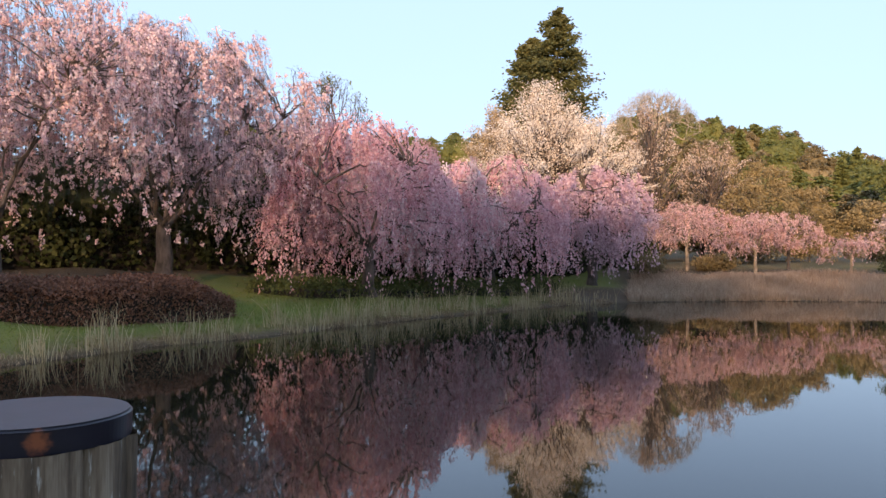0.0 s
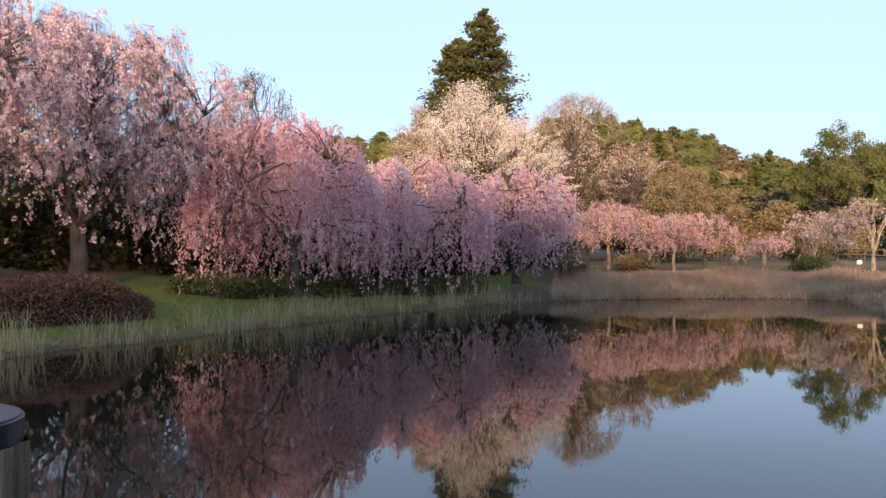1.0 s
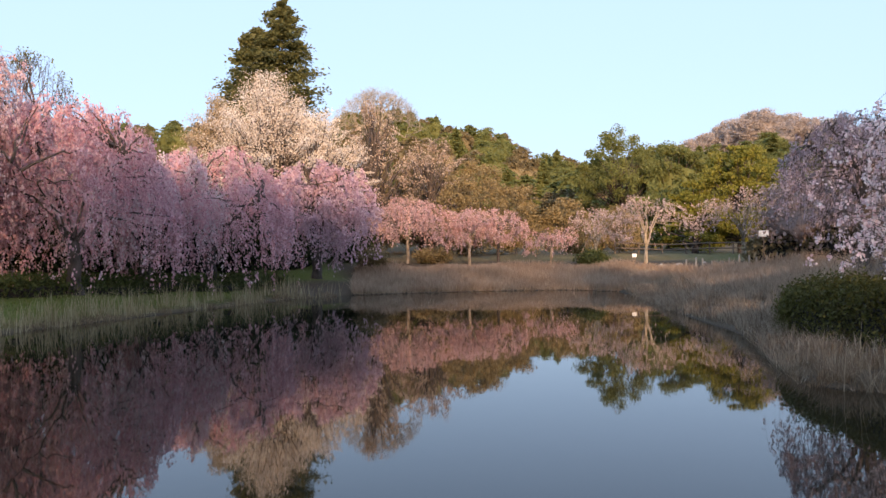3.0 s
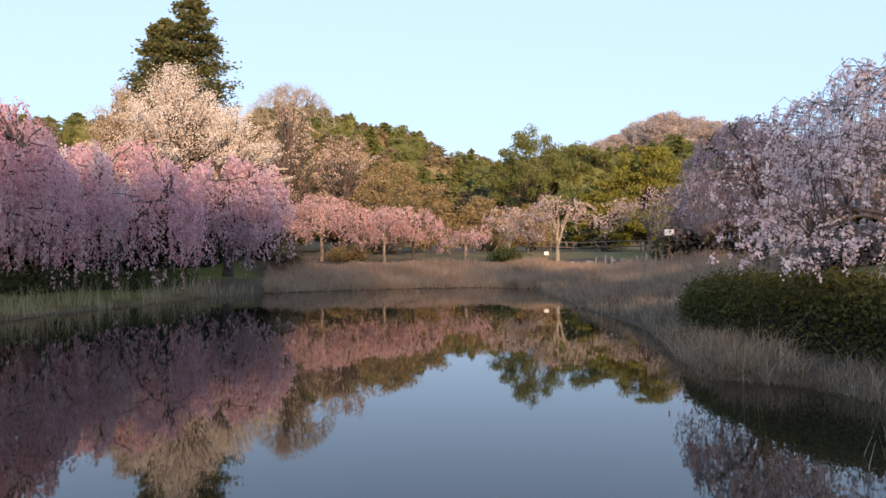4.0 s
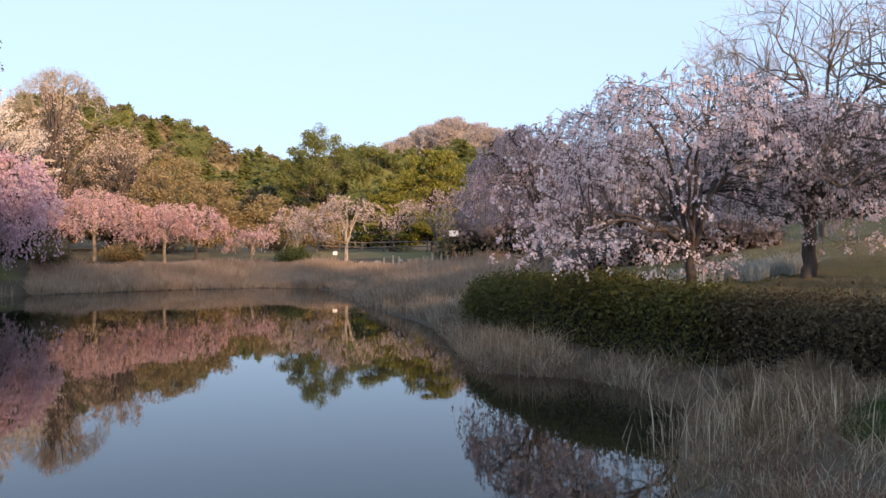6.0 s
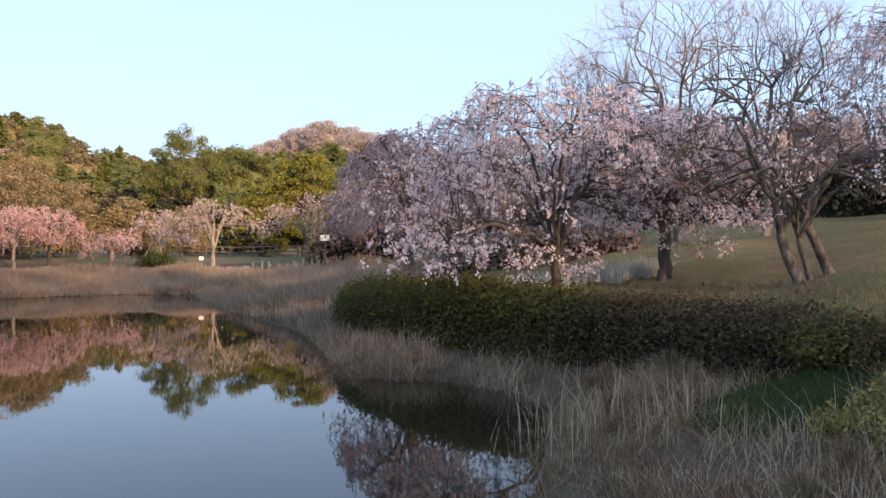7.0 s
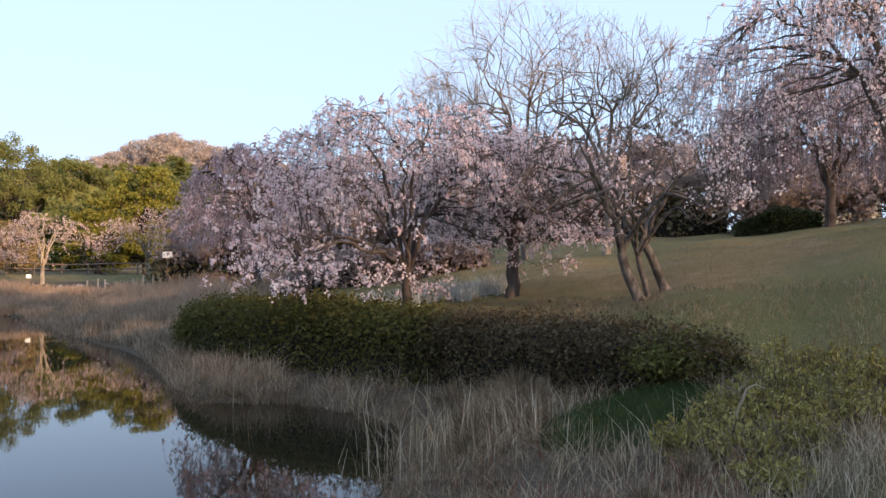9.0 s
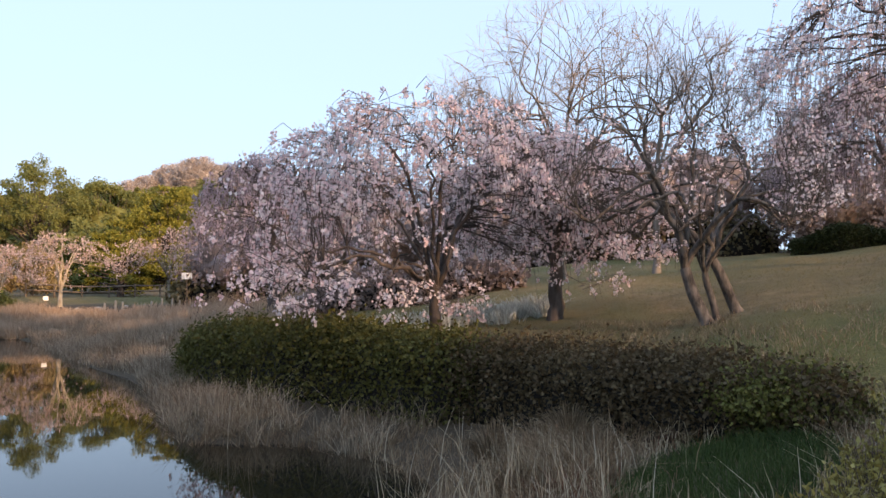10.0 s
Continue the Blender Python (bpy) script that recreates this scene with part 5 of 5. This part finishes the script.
def grass_clump(at, R, tall, count, seed, mat, label):
    """A tussock of long dry grass, its blades arching outwards."""
    rng = np.random.default_rng(seed)
    x, y = at
    root = thing("dry_grass_clump", (x, y, float(height(x, y))), label, "grass clump", "dry grass clumps")
    a, r = rng.uniform(0, 6.28, count), R * rng.uniform(0.15, 1, count)
    o = np.stack([np.cos(a), np.sin(a)], -1)
    A = np.stack([o[:, 0] * r * 0.35, o[:, 1] * r * 0.35, 0 * a - 0.04], -1)
    C = np.stack([o[:, 0] * r, o[:, 1] * r, tall * rng.uniform(0.25, 1, count) * (1.1 - 0.6 * r / R)], -1)
    M = (A + C) / 2 + np.stack([0 * a, 0 * a, tall * rng.uniform(0.2, 0.55, count)], -1)
    tagged(piece("grass_tuft", tubes(curve3(A, M, C, 5), 0.0035 * np.linspace(1.2, 0.4, 5)[None] * np.ones((count, 1)), 3), mat, root), kind="stuff")


for i, (x, y, r, h, n) in enumerate(((11.7, 6.0, 0.6, 0.6, 800), (11.2, 5.5, 0.5, 0.45, 500), (10.6, 5.1, 0.45, 0.4, 450), (9.6, 5.6, 0.4, 0.45, 350), (10.9, 6.6, 0.45, 0.6, 450), (8.6, 5.0, 0.35, 0.4, 300), (6.6, 2.2, 0.3, 0.35, 260), (7.6, 2.2, 0.3, 0.4, 260))):
    grass_clump((x, y), r, h, n, 240 + i, BRUSH, "arching clump of long dry brown grass")


def dead_twig():
    """A bleached crooked twig caught in the shrubs."""
    x, y = 9.0, 2.1
    root = thing("dead_twig", (x, y, float(height(x, y))), "bleached crooked dead twig caught in low shrubs", "twig")
    main = np.array([[[-0.02, 0.05, -0.03], [0.0, 0.04, 0.32], [0.05, -0.01, 0.46], [0.03, -0.05, 0.56], [0.10, -0.12, 0.60], [0.16, -0.20, 0.56]]])
    fork = np.array([[[0.05, -0.01, 0.46], [0.02, 0.03, 0.51], [0.03, 0.0, 0.57], [0.06, -0.04, 0.60], [0.04, -0.02, 0.63], [0.05, -0.03, 0.65]]])
    piece("stem", tubes(main, np.array([[0.012, 0.012, 0.011, 0.010, 0.008, 0.005]]), 6), BARK_WHITE, root, smooth=True)
    piece("side_shoot", tubes(fork, np.array([[0.010, 0.009, 0.008, 0.007, 0.005, 0.003]]), 6), BARK_WHITE, root, smooth=True)


dead_twig()


def stubble():
    rng = np.random.default_rng(215)
    p = np.stack([rng.uniform(4.4, 12.5, 15000), rng.uniform(-2.5, 2.6, 15000)], -1)
    p = p[shore_distance(p[:, 0], p[:, 1]) > 0.9]
    p, tall = clumped(p, rng.uniform(0.16, 0.42, len(p)), 1.5, 0.05, 17.0)
    stuff("straw_stubble", blades(rng, p[:, 0], p[:, 1], tall, 0.008, 0.4), REED_MIX, "grey upright straw stubble among the shrubs", "grass")
    p = np.stack([8.9 + 0.6 * rng.normal(size=170), 5.3 + 0.55 * rng.normal(size=170)], -1)
    stuff("broken_stalks", blades(rng, p[:, 0], p[:, 1], rng.uniform(0.25, 0.8, 170), 0.008, 0.35), REED_PALE, "pale broken reed stalks by the water", "reeds")


stubble()


def lawn():
    rng = np.random.default_rng(220)
    x, y = rng.uniform(13.2, 25, 20000), rng.uniform(-1, 12, 20000)
    stuff("lawn_grass", blades(rng, x, y, rng.uniform(0.03, 0.08, 20000), 0.009, 0.9), LAWN_BLADE, "short straw-flecked lawn grass on the slope", "grass")
    p = along_shore(rng, 12000, [(12.6, 1.0), (13.4, 4.0), (14.1, 6.5), (14.3, 9.0)], -3.2, 0.6)
    p, tall = clumped(p, rng.uniform(0.05, 0.2, len(p)), 0.9, -0.2, 21.0)
    stuff("rough_grass", blades(rng, p[:, 0], p[:, 1], tall, 0.009, 0.9), BRUSH, "rough brown grass along the foot of the lawn", "grass")
    p = along_shore(rng, 14000, SHORE[1:9], 0.4, 6.0)
    stuff("bank_grass", blades(rng, p[:, 0], p[:, 1], rng.uniform(0.04, 0.12, len(p)), 0.022, 0.8), GRASS_BLADE, "short bright green grass on the bank", "grass")


lawn()


def post():
    """A round timber pile, split by long cracks, with a dark metal cap."""
    root = thing("mooring_post", (-0.835, 1.71, -0.578), "weathered timber pile with a dark metal cap in the pond", "post")
    rng = np.random.default_rng(230)
    n, rings = 120, 26
    a = np.arange(n) * 2 * np.pi / n
    cracks = rng.uniform(0, 2 * np.pi, 15)
    r = 0.198 + 0.003 * np.sin(5 * a + 1) + 0.002 * np.sin(11 * a)
    V = []
    for k in range(rings):
        z = 2.512 * k / (rings - 1)
        rr = r.copy()
        for q, c in enumerate(cracks):
            dist = np.abs((a - c - 0.05 * math.sin(z * 2.3 + q) + np.pi) % (2 * np.pi) - np.pi)
            rr -= (0.010 + 0.012 * (q % 3 == 0)) * np.exp(-(dist / 0.028) ** 2)
        rr += 0.0015 * rng.normal(size=n)
        V.append(np.stack([rr * np.cos(a), rr * np.sin(a), 0 * a + z], -1))
    V = np.concatenate(V)
    i = np.arange(rings - 1)[:, None] * n + np.arange(n)[None]
    i2 = np.arange(rings - 1)[:, None] * n + (np.arange(n)[None] + 1) % n
    F = np.stack([i, i2, i2 + n, i + n], -1).reshape(-1, 4)
    m, nd, l, bs = material("weathered_pile")
    streak = noise_of(nd, l, 26, 5, 0.7, stretch=(1, 1, 0.08))
    drip = noise_of(nd, l, 60, 4, 0.6, stretch=(1, 1, 0.18))
    c = ramp_of(nd, l, streak, [(0.32, (0.045, 0.03, 0.02)), (0.52, (0.17, 0.12, 0.08)), (0.72, (0.34, 0.265, 0.19))])
    c = mixed(nd, l, ramp_of(nd, l, drip, [(0.62, (0, 0, 0)), (0.72, (0.8, 0.8, 0.8))]), c, (0.55, 0.52, 0.46))
    l.new(c, bs.inputs["Base Color"])
    bs.inputs["Roughness"].default_value = 0.9
    bumped(nd, l, bs, streak, 0.6, 0.01)
    piece("timber_body", (V, F), m, root, smooth=True)
    m, nd, l, bs = material("dark_capped_metal")
    worn = noise_of(nd, l, 9, 4, 0.6)
    where = nd.new("ShaderNodeVectorMath")      # a rust patch on the rim
    where.operation = "DISTANCE"
    where.inputs[1].default_value = (0.092, -0.168, 2.536)
    l.new(nd.new("ShaderNodeTexCoord").outputs["Object"], where.inputs[0])
    edge = nd.new("ShaderNodeMath")
    edge.operation = "MULTIPLY_ADD"
    edge.inputs[1].default_value = 0.035
    l.new(noise_of(nd, l, 60, 3), edge.inputs[0]), l.new(where.outputs["Value"], edge.inputs[2])
    spot = edge.outputs[0]
    c = ramp_of(nd, l, worn, [(0.3, (0.006, 0.006, 0.012)), (0.7, (0.016, 0.014, 0.026))])
    c = mixed(nd, l, ramp_of(nd, l, spot, [(0.028, (0.9, 0.9, 0.9)), (0.044, (0, 0, 0))]), c, (0.30, 0.09, 0.04))
    l.new(c, bs.inputs["Base Color"])
    bs.inputs["Roughness"].default_value = 0.38
    bumped(nd, l, bs, worn, 0.15, 0.004)
    bm = bmesh.new()
    bmesh.ops.create_cone(bm, cap_ends=True, segments=96, radius1=0.190, radius2=0.192, depth=0.052)
    bmesh.ops.translate(bm, verts=bm.verts, vec=(0, 0, 2.5365))
    bmesh.ops.bevel(bm, geom=[e for e in bm.edges if abs(e.verts[0].co.z - e.verts[1].co.z) < 1e-5 and e.verts[0].co.z > 2.53], offset=0.006, segments=3, affect="EDGES")
    part("cap", bm, m, root, "dark navy metal cap with a rust patch")


post()


def unseen_shade_woods():
    """Tall unseen woodland added behind the viewpoint; it keeps the near bank in shade."""
    rng = np.random.default_rng(300)
    n = 200
    x, y = rng.uniform(-190, 170, n), rng.uniform(-145, -112, n)
    # lowered around x = -42 so that sun reaches the left treetops
    top = rng.uniform(24.5, 27.5, n) - 3 * np.exp(-((x + 42) / 9) ** 2)
    x[170:], y[170:], top[170:] = rng.uniform(-28, -19, 30), rng.uniform(-136, -120, 30), rng.uniform(24.8, 27.0, 30)     # extra stand, added to shade the middle bank cherries
    C = np.stack([x, y, height(x, y)], -1)
    P = C[:, None] + rng.normal(size=(n, 140, 3)) * np.array([3.6, 3.6, 0]) + np.array([0, 0, 1.0]) * (top[:, None] * rng.uniform(0.05, 1, (n, 140)))[..., None]
    line = np.stack([C - [0, 0, 0.5], C + np.stack([0 * x, 0 * x, top * 0.9], -1)], 1)
    stuff("woodland", joined(flecks(rng, P.reshape(-1, 3), 1.2), tubes(line, np.array([[0.3, 0.08]]) * np.ones((n, 1)), 5)), PINE, "dense tall unseen woodland added behind the near bank for shade", "woods")


unseen_shade_woods()
